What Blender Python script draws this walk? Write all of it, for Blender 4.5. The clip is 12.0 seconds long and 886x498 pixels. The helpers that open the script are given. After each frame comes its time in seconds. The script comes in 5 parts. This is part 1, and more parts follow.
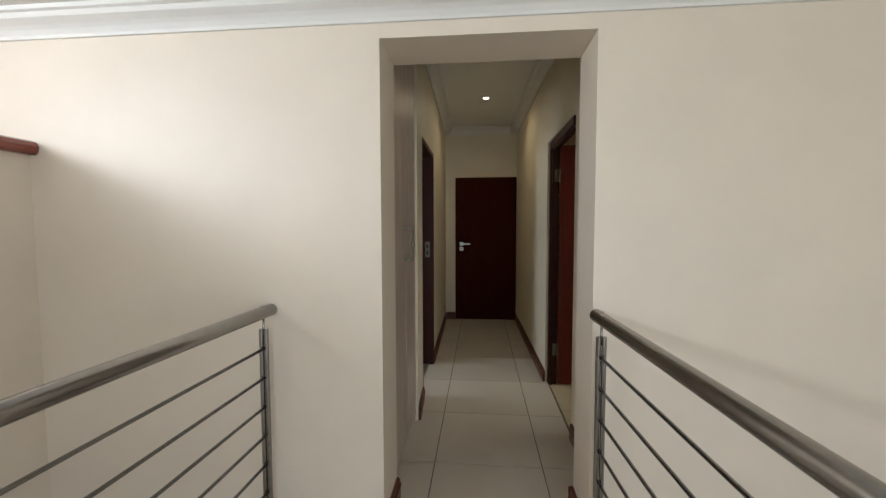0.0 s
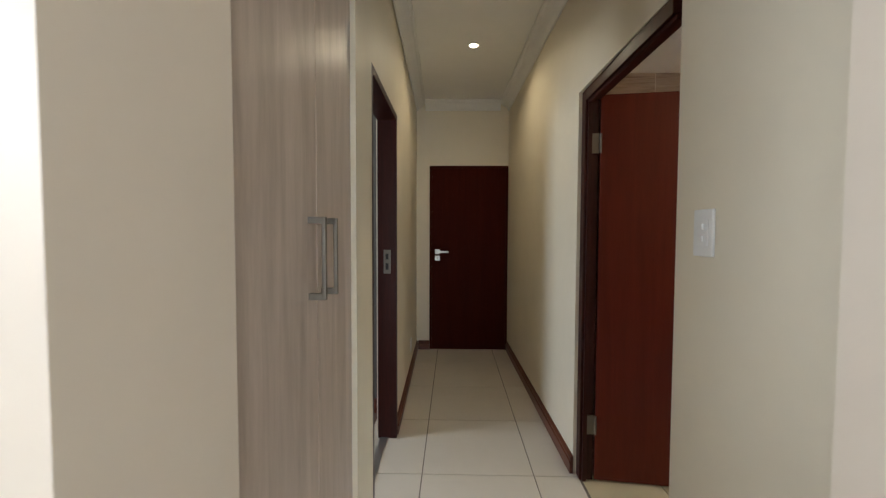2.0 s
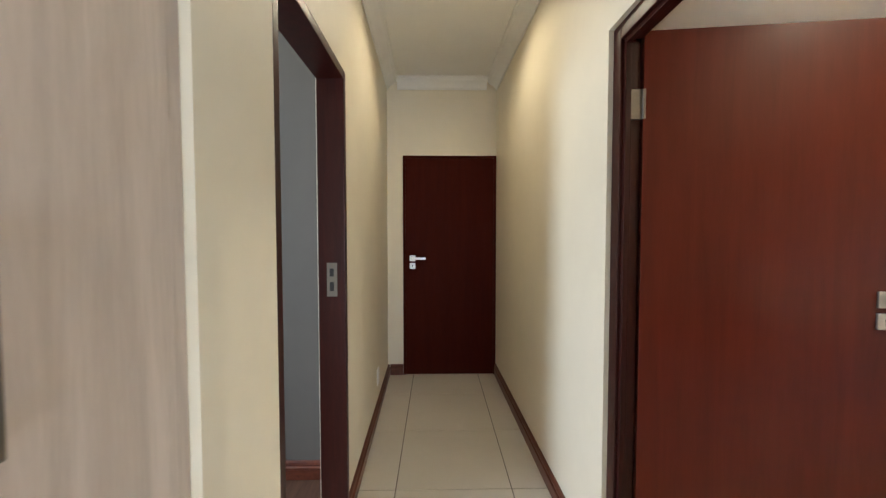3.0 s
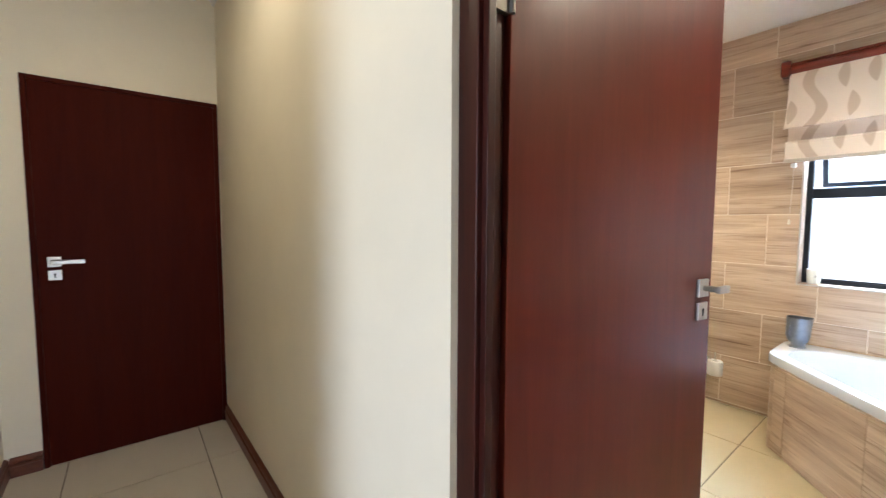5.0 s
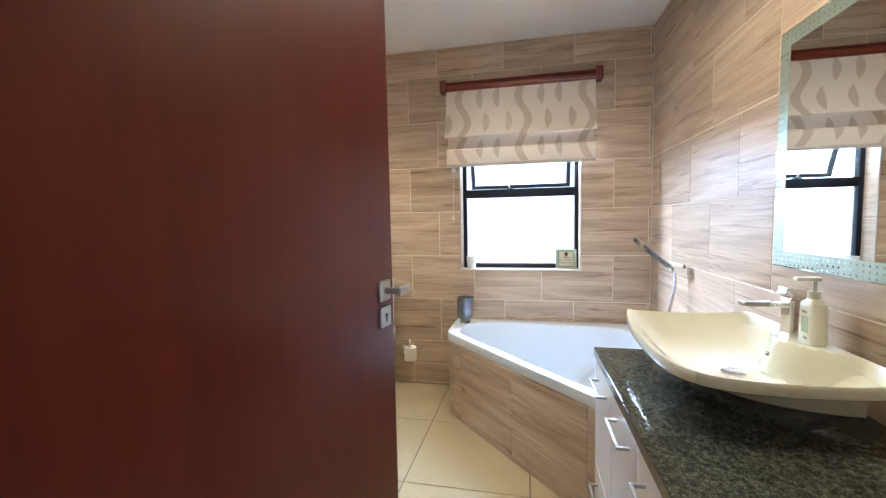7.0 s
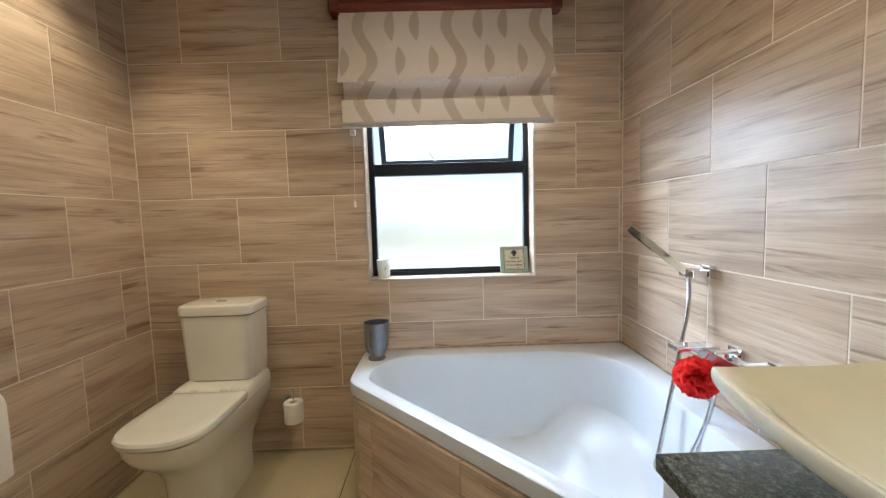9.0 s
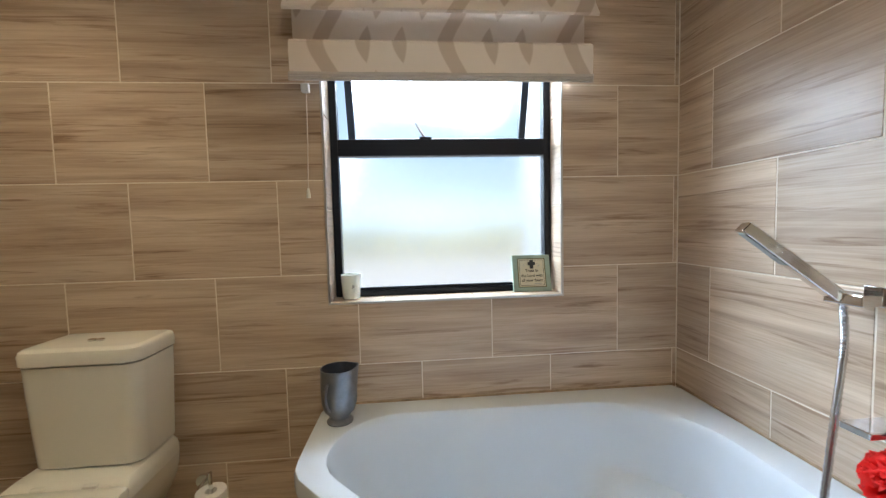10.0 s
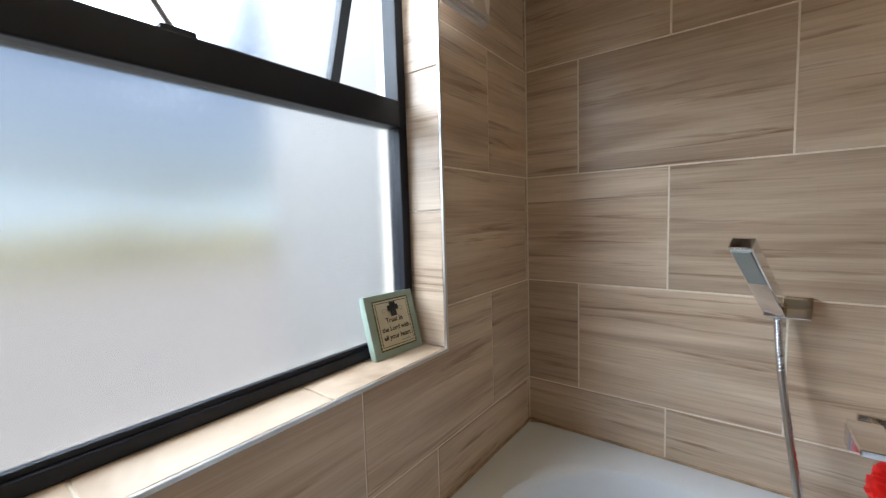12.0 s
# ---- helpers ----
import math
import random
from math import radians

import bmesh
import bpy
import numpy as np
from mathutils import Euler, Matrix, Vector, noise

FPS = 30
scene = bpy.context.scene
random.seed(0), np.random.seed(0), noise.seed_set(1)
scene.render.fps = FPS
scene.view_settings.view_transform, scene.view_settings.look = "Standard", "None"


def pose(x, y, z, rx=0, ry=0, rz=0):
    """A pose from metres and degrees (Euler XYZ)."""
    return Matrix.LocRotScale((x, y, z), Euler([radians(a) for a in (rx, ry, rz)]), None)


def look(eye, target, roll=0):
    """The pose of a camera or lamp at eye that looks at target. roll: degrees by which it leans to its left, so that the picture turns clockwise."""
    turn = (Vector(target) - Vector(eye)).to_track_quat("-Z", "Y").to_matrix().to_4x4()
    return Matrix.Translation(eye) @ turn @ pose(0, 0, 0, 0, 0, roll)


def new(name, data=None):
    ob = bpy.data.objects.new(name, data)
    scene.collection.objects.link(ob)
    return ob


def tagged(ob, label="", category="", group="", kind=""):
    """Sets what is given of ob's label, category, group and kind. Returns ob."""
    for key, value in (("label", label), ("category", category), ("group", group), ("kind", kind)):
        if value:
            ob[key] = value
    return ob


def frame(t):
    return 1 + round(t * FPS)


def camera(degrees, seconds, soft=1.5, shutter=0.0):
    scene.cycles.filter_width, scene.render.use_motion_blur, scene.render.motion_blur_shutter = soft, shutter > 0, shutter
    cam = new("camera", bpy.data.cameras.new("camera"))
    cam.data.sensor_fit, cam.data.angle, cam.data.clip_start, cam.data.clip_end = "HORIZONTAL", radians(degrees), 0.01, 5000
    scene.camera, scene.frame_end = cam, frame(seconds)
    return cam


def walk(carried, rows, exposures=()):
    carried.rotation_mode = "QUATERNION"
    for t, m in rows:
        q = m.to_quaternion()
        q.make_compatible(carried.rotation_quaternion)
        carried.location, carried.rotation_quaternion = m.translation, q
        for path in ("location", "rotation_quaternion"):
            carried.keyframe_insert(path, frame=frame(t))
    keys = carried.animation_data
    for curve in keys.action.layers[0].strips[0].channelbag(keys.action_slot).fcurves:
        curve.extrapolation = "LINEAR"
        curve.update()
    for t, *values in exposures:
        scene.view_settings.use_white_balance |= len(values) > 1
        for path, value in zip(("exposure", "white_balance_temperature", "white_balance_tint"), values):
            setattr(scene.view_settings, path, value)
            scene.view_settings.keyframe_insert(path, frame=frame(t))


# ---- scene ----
cam = camera(96.4, 12.0, soft=1.3, shutter=0.15)
PATH = [
    (0, (-0.066, -0.028, 1.357), (-0.249, 1.96, 1.244), -0.1),
    (0.5, (-0.101, 0.217, 1.345), (-0.261, 2.208, 1.235), 0.2),
    (1, (-0.135, 0.539, 1.329), (-0.269, 2.531, 1.226), 0.2),
    (1.5, (-0.123, 0.924, 1.326), (-0.229, 2.919, 1.225), 0.3),
    (2, (-0.158, 1.3, 1.318), (-0.205, 3.298, 1.236), 0.2),
    (2.5, (-0.169, 1.647, 1.336), (-0.179, 3.645, 1.254), 0.2),
    (2.7, (-0.146, 1.798, 1.343), (-0.149, 3.796, 1.262), 0.1),
    (4.5, (-0.039, 2.751, 1.328), (0.79, 4.567, 1.201), 0.2),
    (5, (-0.004, 2.819, 1.322), (1.232, 4.385, 1.186), 0.2),
    (5.5, (0.024, 2.846, 1.314), (1.584, 4.088, 1.169), -0.1),
    (6, (0.075, 2.861, 1.316), (1.846, 3.778, 1.164), -0.5),
    (6.5, (0.199, 2.878, 1.312), (2.086, 3.523, 1.16), -0.6),
    (7, (0.358, 2.887, 1.308), (2.307, 3.31, 1.167), -1.1),
    (7.2, (0.42, 2.888, 1.296), (2.385, 3.239, 1.178), -1.7),
    (8.8, (1.204, 2.993, 1.261), (3.197, 3.014, 1.095), -1.6),
    (9, (1.286, 3.029, 1.249), (3.279, 3.004, 1.09), -1.7),
    (9.5, (1.594, 3.037, 1.22), (3.586, 2.967, 1.064), -1.4),
    (10, (1.899, 3.103, 1.21), (3.888, 2.931, 1.087), -1.4),
    (10.5, (2.173, 3.153, 1.237), (4.133, 2.78, 1.094), -1.2),
    (11, (2.41, 3.248, 1.265), (4.244, 2.462, 1.124), -1.4),
    (11.5, (2.637, 3.279, 1.261), (4.201, 2.041, 1.11), -1.6),
    (12, (2.786, 3.287, 1.257), (3.993, 1.7, 1.098), -1.7),
]
walk(cam, [(t, look(eye, target, roll)) for t, eye, target, roll in PATH],
     exposures=[(0.0, 0.80, 6400, 10), (0.5, 0.80, 6400, 10), (1.5, 1.12, 6300, 11), (2.7, 2.2, 6000, 10), (4.3, 2.8, 5800, 12), (5.0, 2.6, 5700, 12), (5.5, 2.48, 5700, 12), (6.5, 2.12, 5500, 12),
                (7.2, 2.05, 5500, 10), (8.8, 1.45, 6000, 10), (9.5, 1.25, 6100, 10), (10.0, 1.05, 6100, 9), (10.5, 0.82, 6000, 7), (11.0, 0.70, 5600, 4), (11.5, 0.62, 5900, 6), (12.0, 0.36, 6600, 12)])

# ---- world and light ----
world = bpy.data.worlds.new("sky")
scene.world = world
world.use_nodes = True
wn = world.node_tree.nodes
sky = wn.new("ShaderNodeTexSky")
sky.sky_type = "NISHITA"
sky.sun_disc = False
sky.dust_density = 4.0
sky.sun_elevation, sky.sun_rotation = radians(51), radians(-7)
world.node_tree.links.new(sky.outputs[0], wn["Background"].inputs[0])
wn["Background"].inputs[1].default_value = 0.15


def area_lamp(name, eye, target, sx, sy, watts, col):
    d = bpy.data.lights.new(name, "AREA")
    d.shape, d.size, d.size_y, d.energy, d.color = "RECTANGLE", sx, sy, watts, col
    ob = new(name, d)
    ob.matrix_world = look(eye, target)
    return ob


def spot_lamp(name, eye, target, watts, col, cone=100, r=0.04):
    d = bpy.data.lights.new(name, "SPOT")
    d.energy, d.color, d.spot_size, d.spot_blend, d.shadow_soft_size = watts, col, radians(cone), 0.7, r
    ob = new(name, d)
    ob.matrix_world = look(eye, target)
    return ob


d = bpy.data.lights.new("sun", "SUN")
d.energy, d.angle, d.color = 5.0, radians(0.6), (1.0, 0.95, 0.88)
sun = new("sun", d)
sun.matrix_world = look((0, 0, 0), (0.08, -0.62, -0.78))

DAY = (0.86, 0.93, 1.0)
WARM = (1.0, 0.83, 0.55)
area_lamp("landing_window_light", (-2.72, -0.35, 2.05), (0.0, 0.9, 1.3), 1.5, 0.28, 25, DAY)
# unseen fill lamp added behind the camera to brighten the landing
area_lamp("landing_fill_light", (0.9, -2.96, 0.9), (0.7, 0.0, 0.7), 2.6, 1.6, 28, DAY)
area_lamp("room_window_light", (-3.24, 3.0, 1.5), (0.5, 3.4, 1.2), 1.1, 1.15, 19, DAY)
area_lamp("bath_window_light", (5.1, 4.5, 2.35), (2.4, 2.4, 1.1), 2.0, 1.6, 80, (0.72, 0.86, 1.0))
area_lamp("bath_window_light", (4.15, 3.30, 2.50), (2.2, 2.5, 1.8), 1.9, 1.15, 62, (0.74, 0.87, 1.0))
spot_lamp("hall_downlight_beam", (0.0, 4.41, 2.735), (0.0, 4.41, 0.0), 4.6, WARM, 165)
for x, y, w, cone in ((2.72, 4.22, 16, 104), (2.15, 3.05, 8, 160), (1.62, 2.42, 8, 160)):
    spot_lamp("bath_downlight_beam", (x, y, 2.575), (x, y, 0.0), w, WARM, cone, 0.028)


# ---- materials ----
def mat(name):
    m = bpy.data.materials.new(name)
    m.use_nodes = True
    nt = m.node_tree
    return m, nt.nodes, nt.links, nt.nodes["Principled BSDF"]


def ramp(n, stops):
    r = n.new("ShaderNodeValToRGB")
    el = r.color_ramp.elements
    while len(el) < len(stops):
        el.new(0.5)
    for e, (p, c) in zip(el, stops):
        e.position, e.color = p, (*c, 1)
    return r


def mapped(n, l, scale, shift=False):
    """Object coordinates, stretched; with shift each object takes its own patch."""
    tc = n.new("ShaderNodeTexCoord")
    mp = n.new("ShaderNodeMapping")
    mp.inputs["Scale"].default_value = scale
    src = tc.outputs["Object"]
    if shift:
        oi = n.new("ShaderNodeObjectInfo")
        mul = n.new("ShaderNodeVectorMath")
        mul.operation = "SCALE"
        mul.inputs[0].default_value = (37.1, 11.7, 23.3)
        l.new(oi.outputs["Random"], mul.inputs["Scale"])
        add = n.new("ShaderNodeVectorMath")
        l.new(src, add.inputs[0])
        l.new(mul.outputs[0], add.inputs[1])
        src = add.outputs[0]
    l.new(src, mp.inputs[0])
    return mp.outputs[0]


def noise_tex(n, l, vec, scale, detail=4, rough=0.5, dist=0.0):
    t = n.new("ShaderNodeTexNoise")
    t.inputs["Scale"].default_value, t.inputs["Detail"].default_value = scale, detail
    t.inputs["Roughness"].default_value, t.inputs["Distortion"].default_value = rough, dist
    l.new(vec, t.inputs["Vector"])
    return t.outputs["Fac"]


def bump(n, l, b, fac, strength, dist=0.01):
    bp = n.new("ShaderNodeBump")
    bp.inputs["Strength"].default_value, bp.inputs["Distance"].default_value = strength, dist
    l.new(fac, bp.inputs["Height"])
    l.new(bp.outputs[0], b.inputs["Normal"])


def plain(name, col, rough=0.5, metal=0.0, vary=0.06, scale=8.0, relief=0.0, relief_scale=60.0, coat=0.0):
    """A surface of one colour with faint patches at two scales."""
    m, n, l, b = mat(name)
    v = mapped(n, l, (1, 1, 1))
    f = noise_tex(n, l, v, scale, 6, 0.6)
    r = ramp(n, [(0.3, [c * (1 - vary) for c in col]), (0.7, [min(1, c * (1 + vary)) for c in col])])
    l.new(f, r.inputs[0])
    l.new(r.outputs[0], b.inputs["Base Color"])
    b.inputs["Roughness"].default_value, b.inputs["Metallic"].default_value = rough, metal
    b.inputs["Coat Weight"].default_value = coat
    if relief:
        bump(n, l, b, noise_tex(n, l, v, relief_scale, 5), relief, 0.003)
    return m


def wood(name, dark, light, rough, scale=(14, 14, 1.2), coat=0.0, shift=True, spec=0.5):
    m, n, l, b = mat(name)
    v = mapped(n, l, scale, shift)
    f = noise_tex(n, l, v, 2.2, 8, 0.62, 0.6)
    g = noise_tex(n, l, v, 14, 6, 0.7, 0.2)
    mx = n.new("ShaderNodeMath")
    mx.operation = "MULTIPLY_ADD"
    mx.inputs[1].default_value = 0.35
    l.new(g, mx.inputs[0])
    l.new(f, mx.inputs[2])
    r = ramp(n, [(0.48, dark), (0.85, light)])
    l.new(mx.outputs[0], r.inputs[0])
    l.new(r.outputs[0], b.inputs["Base Color"])
    b.inputs["Roughness"].default_value, b.inputs["Coat Weight"].default_value = rough, coat
    b.inputs["Coat Roughness"].default_value = 0.25
    b.inputs["Specular IOR Level"].default_value = spec
    bump(n, l, b, g, 0.08, 0.002)
    return m


def wood_tile(name):
    """Glazed porcelain printed like limed oak; grain along the local x."""
    m, n, l, b = mat(name)
    v = mapped(n, l, (0.9, 1, 9), True)
    f = noise_tex(n, l, v, 1.5, 5, 0.55, 0.8)
    v2 = mapped(n, l, (2.0, 1, 95), True)
    g = noise_tex(n, l, v2, 1.6, 7, 0.65, 0.4)
    v3 = mapped(n, l, (1.5, 1, 34), True)
    k = noise_tex(n, l, v3, 1.25, 5, 0.62, 0.9)
    r = ramp(n, [(0.26, (0.37, 0.265, 0.185)), (0.5, (0.53, 0.405, 0.295)), (0.72, (0.66, 0.54, 0.42))])
    add = n.new("ShaderNodeMath")
    add.operation = "MULTIPLY_ADD"
    add.inputs[1].default_value, add.inputs[2].default_value = 0.5, -0.25
    l.new(g, add.inputs[0])
    sm = n.new("ShaderNodeMath")
    l.new(f, sm.inputs[0])
    l.new(add.outputs[0], sm.inputs[1])
    l.new(sm.outputs[0], r.inputs[0])
    streak = ramp(n, [(0.56, (1, 1, 1)), (0.70, (0.52, 0.44, 0.38))])
    l.new(k, streak.inputs[0])
    mul = n.new("ShaderNodeMix")
    mul.data_type, mul.blend_type = "RGBA", "MULTIPLY"
    mul.inputs["Factor"].default_value = 0.95
    l.new(r.outputs[0], mul.inputs["A"])
    l.new(streak.outputs[0], mul.inputs["B"])
    oi = n.new("ShaderNodeObjectInfo")
    hs = n.new("ShaderNodeHueSaturation")
    mr = n.new("ShaderNodeMapRange")
    mr.inputs["To Min"].default_value, mr.inputs["To Max"].default_value = 0.9, 1.12
    l.new(oi.outputs["Random"], mr.inputs["Value"])
    l.new(mr.outputs[0], hs.inputs["Value"])
    l.new(mul.outputs["Result"], hs.inputs["Color"])
    l.new(hs.outputs[0], b.inputs["Base Color"])
    b.inputs["Roughness"].default_value = 0.33
    b.inputs["Specular IOR Level"].default_value = 0.42
    bump(n, l, b, g, 0.18, 0.002)
    return m


def floor_tile_mat(name, c0, c1):
    m, n, l, b = mat(name)
    v = mapped(n, l, (1, 1, 1), True)
    f = noise_tex(n, l, v, 2.5, 6, 0.6, 0.7)
    r = ramp(n, [(0.3, c0), (0.7, c1)])
    l.new(f, r.inputs[0])
    l.new(r.outputs[0], b.inputs["Base Color"])
    rr = ramp(n, [(0.3, (0.28,) * 3), (0.7, (0.34,) * 3)])
    l.new(noise_tex(n, l, v, 7, 4), rr.inputs[0])
    l.new(rr.outputs[0], b.inputs["Roughness"])
    return m


def granite(name):
    m, n, l, b = mat(name)
    v = mapped(n, l, (1, 1, 1))
    f = noise_tex(n, l, v, 88, 5, 0.7)
    g = noise_tex(n, l, v, 260, 2, 0.5)
    k = noise_tex(n, l, v, 9, 3, 0.5)
    mx = n.new("ShaderNodeMath")
    mx.operation = "MULTIPLY_ADD"
    mx.inputs[1].default_value = 0.5
    l.new(g, mx.inputs[0])
    l.new(f, mx.inputs[2])
    mk = n.new("ShaderNodeMath")
    mk.operation = "MULTIPLY_ADD"
    mk.inputs[1].default_value = 0.15
    l.new(k, mk.inputs[0])
    l.new(mx.outputs[0], mk.inputs[2])
    r = ramp(n, [(0.66, (0.022, 0.025, 0.022)), (0.80, (0.050, 0.055, 0.044)), (0.90, (0.095, 0.10, 0.076)), (1.0, (0.17, 0.175, 0.13))])
    l.new(mk.outputs[0], r.inputs[0])
    l.new(r.outputs[0], b.inputs["Base Color"])
    b.inputs["Roughness"].default_value = 0.09
    b.inputs["Specular IOR Level"].default_value = 0.35
    return m


def fabric(name):
    """Cream roman-blind cloth woven with waving taupe ogees."""
    m, n, l, b = mat(name)
    tc = n.new("ShaderNodeTexCoord")
    sp = n.new("ShaderNodeSeparateXYZ")
    l.new(tc.outputs["Object"], sp.inputs[0])

    def op(kind, a, c, third=None):
        q = n.new("ShaderNodeMath")
        q.operation = kind
        for i, s in enumerate((a, c, third)):
            if s is None:
                continue
            if isinstance(s, (int, float)):
                q.inputs[i].default_value = s
            else:
                l.new(s, q.inputs[i])
        return q.outputs[0]
    y, z = sp.outputs[1], sp.outputs[2]
    # a full-height waving stripe, and between two of them pairs of ogee drops in rows
    P, ROW, Z0, Y0 = 0.4355, 0.181, -0.195, 0.397
    turn = op("MULTIPLY_ADD", z, math.pi / ROW, -Z0 * math.pi / ROW)
    bend = op("SINE", turn, None)
    along = op("MULTIPLY_ADD", bend, -0.036, op("SUBTRACT", y, Y0))
    wave = op("ABSOLUTE", op("WRAP", along, -P / 2, P / 2), None)
    half = op("MULTIPLY_ADD", op("SIGN", bend, None), -0.010, 0.071)
    side = op("SIGN", bend, None)
    shifted = op("MULTIPLY_ADD", bend, -0.014, op("MULTIPLY_ADD", side, -0.022, op("SUBTRACT", y, Y0 - P / 2)))
    mid = op("ABSOLUTE", op("WRAP", shifted, -P / 2, P / 2), None)
    drop = op("ABSOLUTE", op("SUBTRACT", mid, half), None)
    life = op("MULTIPLY_ADD", op("POWER", op("ABSOLUTE", bend, None), 0.7), 0.037, -0.012)
    s = op("MAXIMUM", op("SUBTRACT", 0.027, wave), op("SUBTRACT", life, drop))
    r = ramp(n, [(0.42, (0.84, 0.75, 0.67)), (0.58, (0.63, 0.52, 0.43))])
    l.new(op("MULTIPLY_ADD", s, 25.0, 0.5), r.inputs[0])
    l.new(r.outputs[0], b.inputs["Base Color"])
    b.inputs["Roughness"].default_value = 0.85
    wv = mapped(n, l, (1, 1, 1))
    bump(n, l, b, noise_tex(n, l, wv, 500, 2), 0.25, 0.001)
    return m


def glass(name, rough=0.0, col=(1, 1, 1)):
    m, n, l, b = mat(name)
    b.inputs["Base Color"].default_value = (*col, 1)
    b.inputs["Transmission Weight"].default_value = 1.0
    b.inputs["Roughness"].default_value = rough
    b.inputs["IOR"].default_value = 1.45
    return m


def glow(name, col, strength):
    m, n, l, b = mat(name)
    b.inputs["Emission Color"].default_value = (*col, 1)
    b.inputs["Emission Strength"].default_value = strength
    return m


M_WALL = plain("cream_wall_paint", (0.765, 0.695, 0.55), 0.55, vary=0.03, scale=3, relief=0.06, relief_scale=90)
M_LAND = plain("landing_wall_paint", (0.80, 0.71, 0.595), 0.5, vary=0.03, scale=3, relief=0.06, relief_scale=90)
# grey wall colour darkened to carry the west room's shade, its lamp being strong
M_ROOM = plain("dimmed_room_wall_paint", (0.11, 0.10, 0.09), 0.6, vary=0.03)
M_CEIL = plain("ceiling_paint", (0.80, 0.79, 0.76), 0.7, vary=0.02, scale=3, relief=0.05)
M_CORN = plain("cornice_plaster", (0.80, 0.79, 0.76), 0.6, vary=0.02)
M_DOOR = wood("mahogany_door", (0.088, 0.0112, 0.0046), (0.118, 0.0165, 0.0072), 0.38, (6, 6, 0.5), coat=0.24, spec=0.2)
# hall-end door: the mahogany above at under half its base colour
M_DOOR_D = wood("darkened_mahogany_door", (0.038, 0.0042, 0.0018), (0.054, 0.0062, 0.0024), 0.5, (6, 6, 0.5), spec=0.05)
M_FRAME = wood("mahogany_frame", (0.020, 0.0035, 0.0025), (0.042, 0.0065, 0.004), 0.4, (14, 14, 1.2), coat=0.05, spec=0.25)
M_SKIRT = wood("mahogany_skirting", (0.075, 0.017, 0.009), (0.15, 0.042, 0.02), 0.35, (9, 1.2, 14), coat=0.2)
M_CUP = wood("limed_melamine", (0.45, 0.368, 0.306), (0.62, 0.52, 0.45), 0.38, (7, 7, 0.7))
M_STEEL = plain("brushed_steel", (0.31, 0.295, 0.28), 0.24, 1.0, vary=0.08, scale=30)
M_STEELL = plain("hose_steel", (0.62, 0.62, 0.63), 0.25, 1.0, vary=0.04)
M_CHROME = plain("chrome", (0.82, 0.82, 0.83), 0.07, 1.0, vary=0.02)
M_NICKEL = plain("satin_nickel", (0.42, 0.405, 0.38), 0.32, 1.0, vary=0.04)
M_WHITEP = plain("white_plastic", (0.80, 0.80, 0.78), 0.35, vary=0.02)
M_TILE = wood_tile("oak_print_tile")
M_TILE_L = wood_tile("oak_print_tile_lining")
M_GROUT = plain("cream_grout", (0.82, 0.74, 0.63), 0.85, vary=0.08, scale=30, relief=0.1)
M_FGROUT = plain("floor_grout", (0.17, 0.14, 0.11), 0.9, vary=0.15, scale=25)
M_FTILE = floor_tile_mat("cream_floor_tile", (0.64, 0.58, 0.49), (0.68, 0.62, 0.53))
M_BTILE = floor_tile_mat("sand_floor_tile", (0.53, 0.45, 0.28), (0.58, 0.50, 0.32))
M_TUB = plain("white_acrylic", (0.69, 0.735, 0.785), 0.2, vary=0.015)
M_CERAM = plain("cream_ceramic", (0.86, 0.84, 0.75), 0.09, vary=0.015, coat=0.4)
M_BASIN = plain("basin_ceramic", (0.86, 0.83, 0.66), 0.07, vary=0.015, coat=0.4)
M_GRANITE = granite("black_granite")
M_VAN = plain("white_vanity_lacquer", (0.80, 0.79, 0.80), 0.25, vary=0.02)
M_FAB = fabric("ogee_fabric")
M_BAR = plain("hem_tape", (0.60, 0.54, 0.48), 0.8)
M_PELM = wood("mahogany_pelmet", (0.12, 0.018, 0.010), (0.24, 0.042, 0.022), 0.22, (14, 1.2, 14), coat=0.5)
M_ALU = plain("charcoal_aluminium", (0.009, 0.011, 0.017), 0.4, vary=0.1)
M_ALU.node_tree.nodes["Principled BSDF"].inputs["Specular IOR Level"].default_value = 0.25
M_FROST = glass("frosted_glass", 0.27, (0.92, 0.95, 0.97))
M_CLEAR = plain("milky_tumbler_glass", (0.80, 0.84, 0.79), 0.12, vary=0.02, coat=0.5)
M_MIRROR = plain("mirror_silver", (0.86, 0.88, 0.87), 0.012, 1.0, vary=0.005)
M_ETCH = plain("etched_mirror_band", (0.48, 0.58, 0.50), 0.38, 0.75, vary=0.03)
M_TRIM = plain("metal_edge_trim", (0.62, 0.60, 0.57), 0.3, 0.9, vary=0.04)
M_PEWTER = plain("pewter", (0.25, 0.265, 0.30), 0.3, 0.9, vary=0.12, scale=40)
M_INK = plain("black_ink", (0.02, 0.02, 0.018), 0.7)
M_SAGE = plain("sage_paint", (0.28, 0.36, 0.30), 0.6, vary=0.1, scale=40)
M_CREAMP = plain("cream_card", (0.58, 0.53, 0.39), 0.7, vary=0.05, scale=30)
M_OLIVE = plain("olive_line", (0.15, 0.13, 0.03), 0.7)
M_WAX = plain("candle_wax", (0.78, 0.76, 0.68), 0.5, vary=0.03)
M_PAPER = plain("tissue_paper", (0.84, 0.82, 0.78), 0.95, vary=0.03, relief=0.2, relief_scale=120)
M_RED = plain("red_nylon_net", (0.95, 0.06, 0.05), 0.6, vary=0.06, scale=60)
rn, rl = M_RED.node_tree.nodes, M_RED.node_tree.links
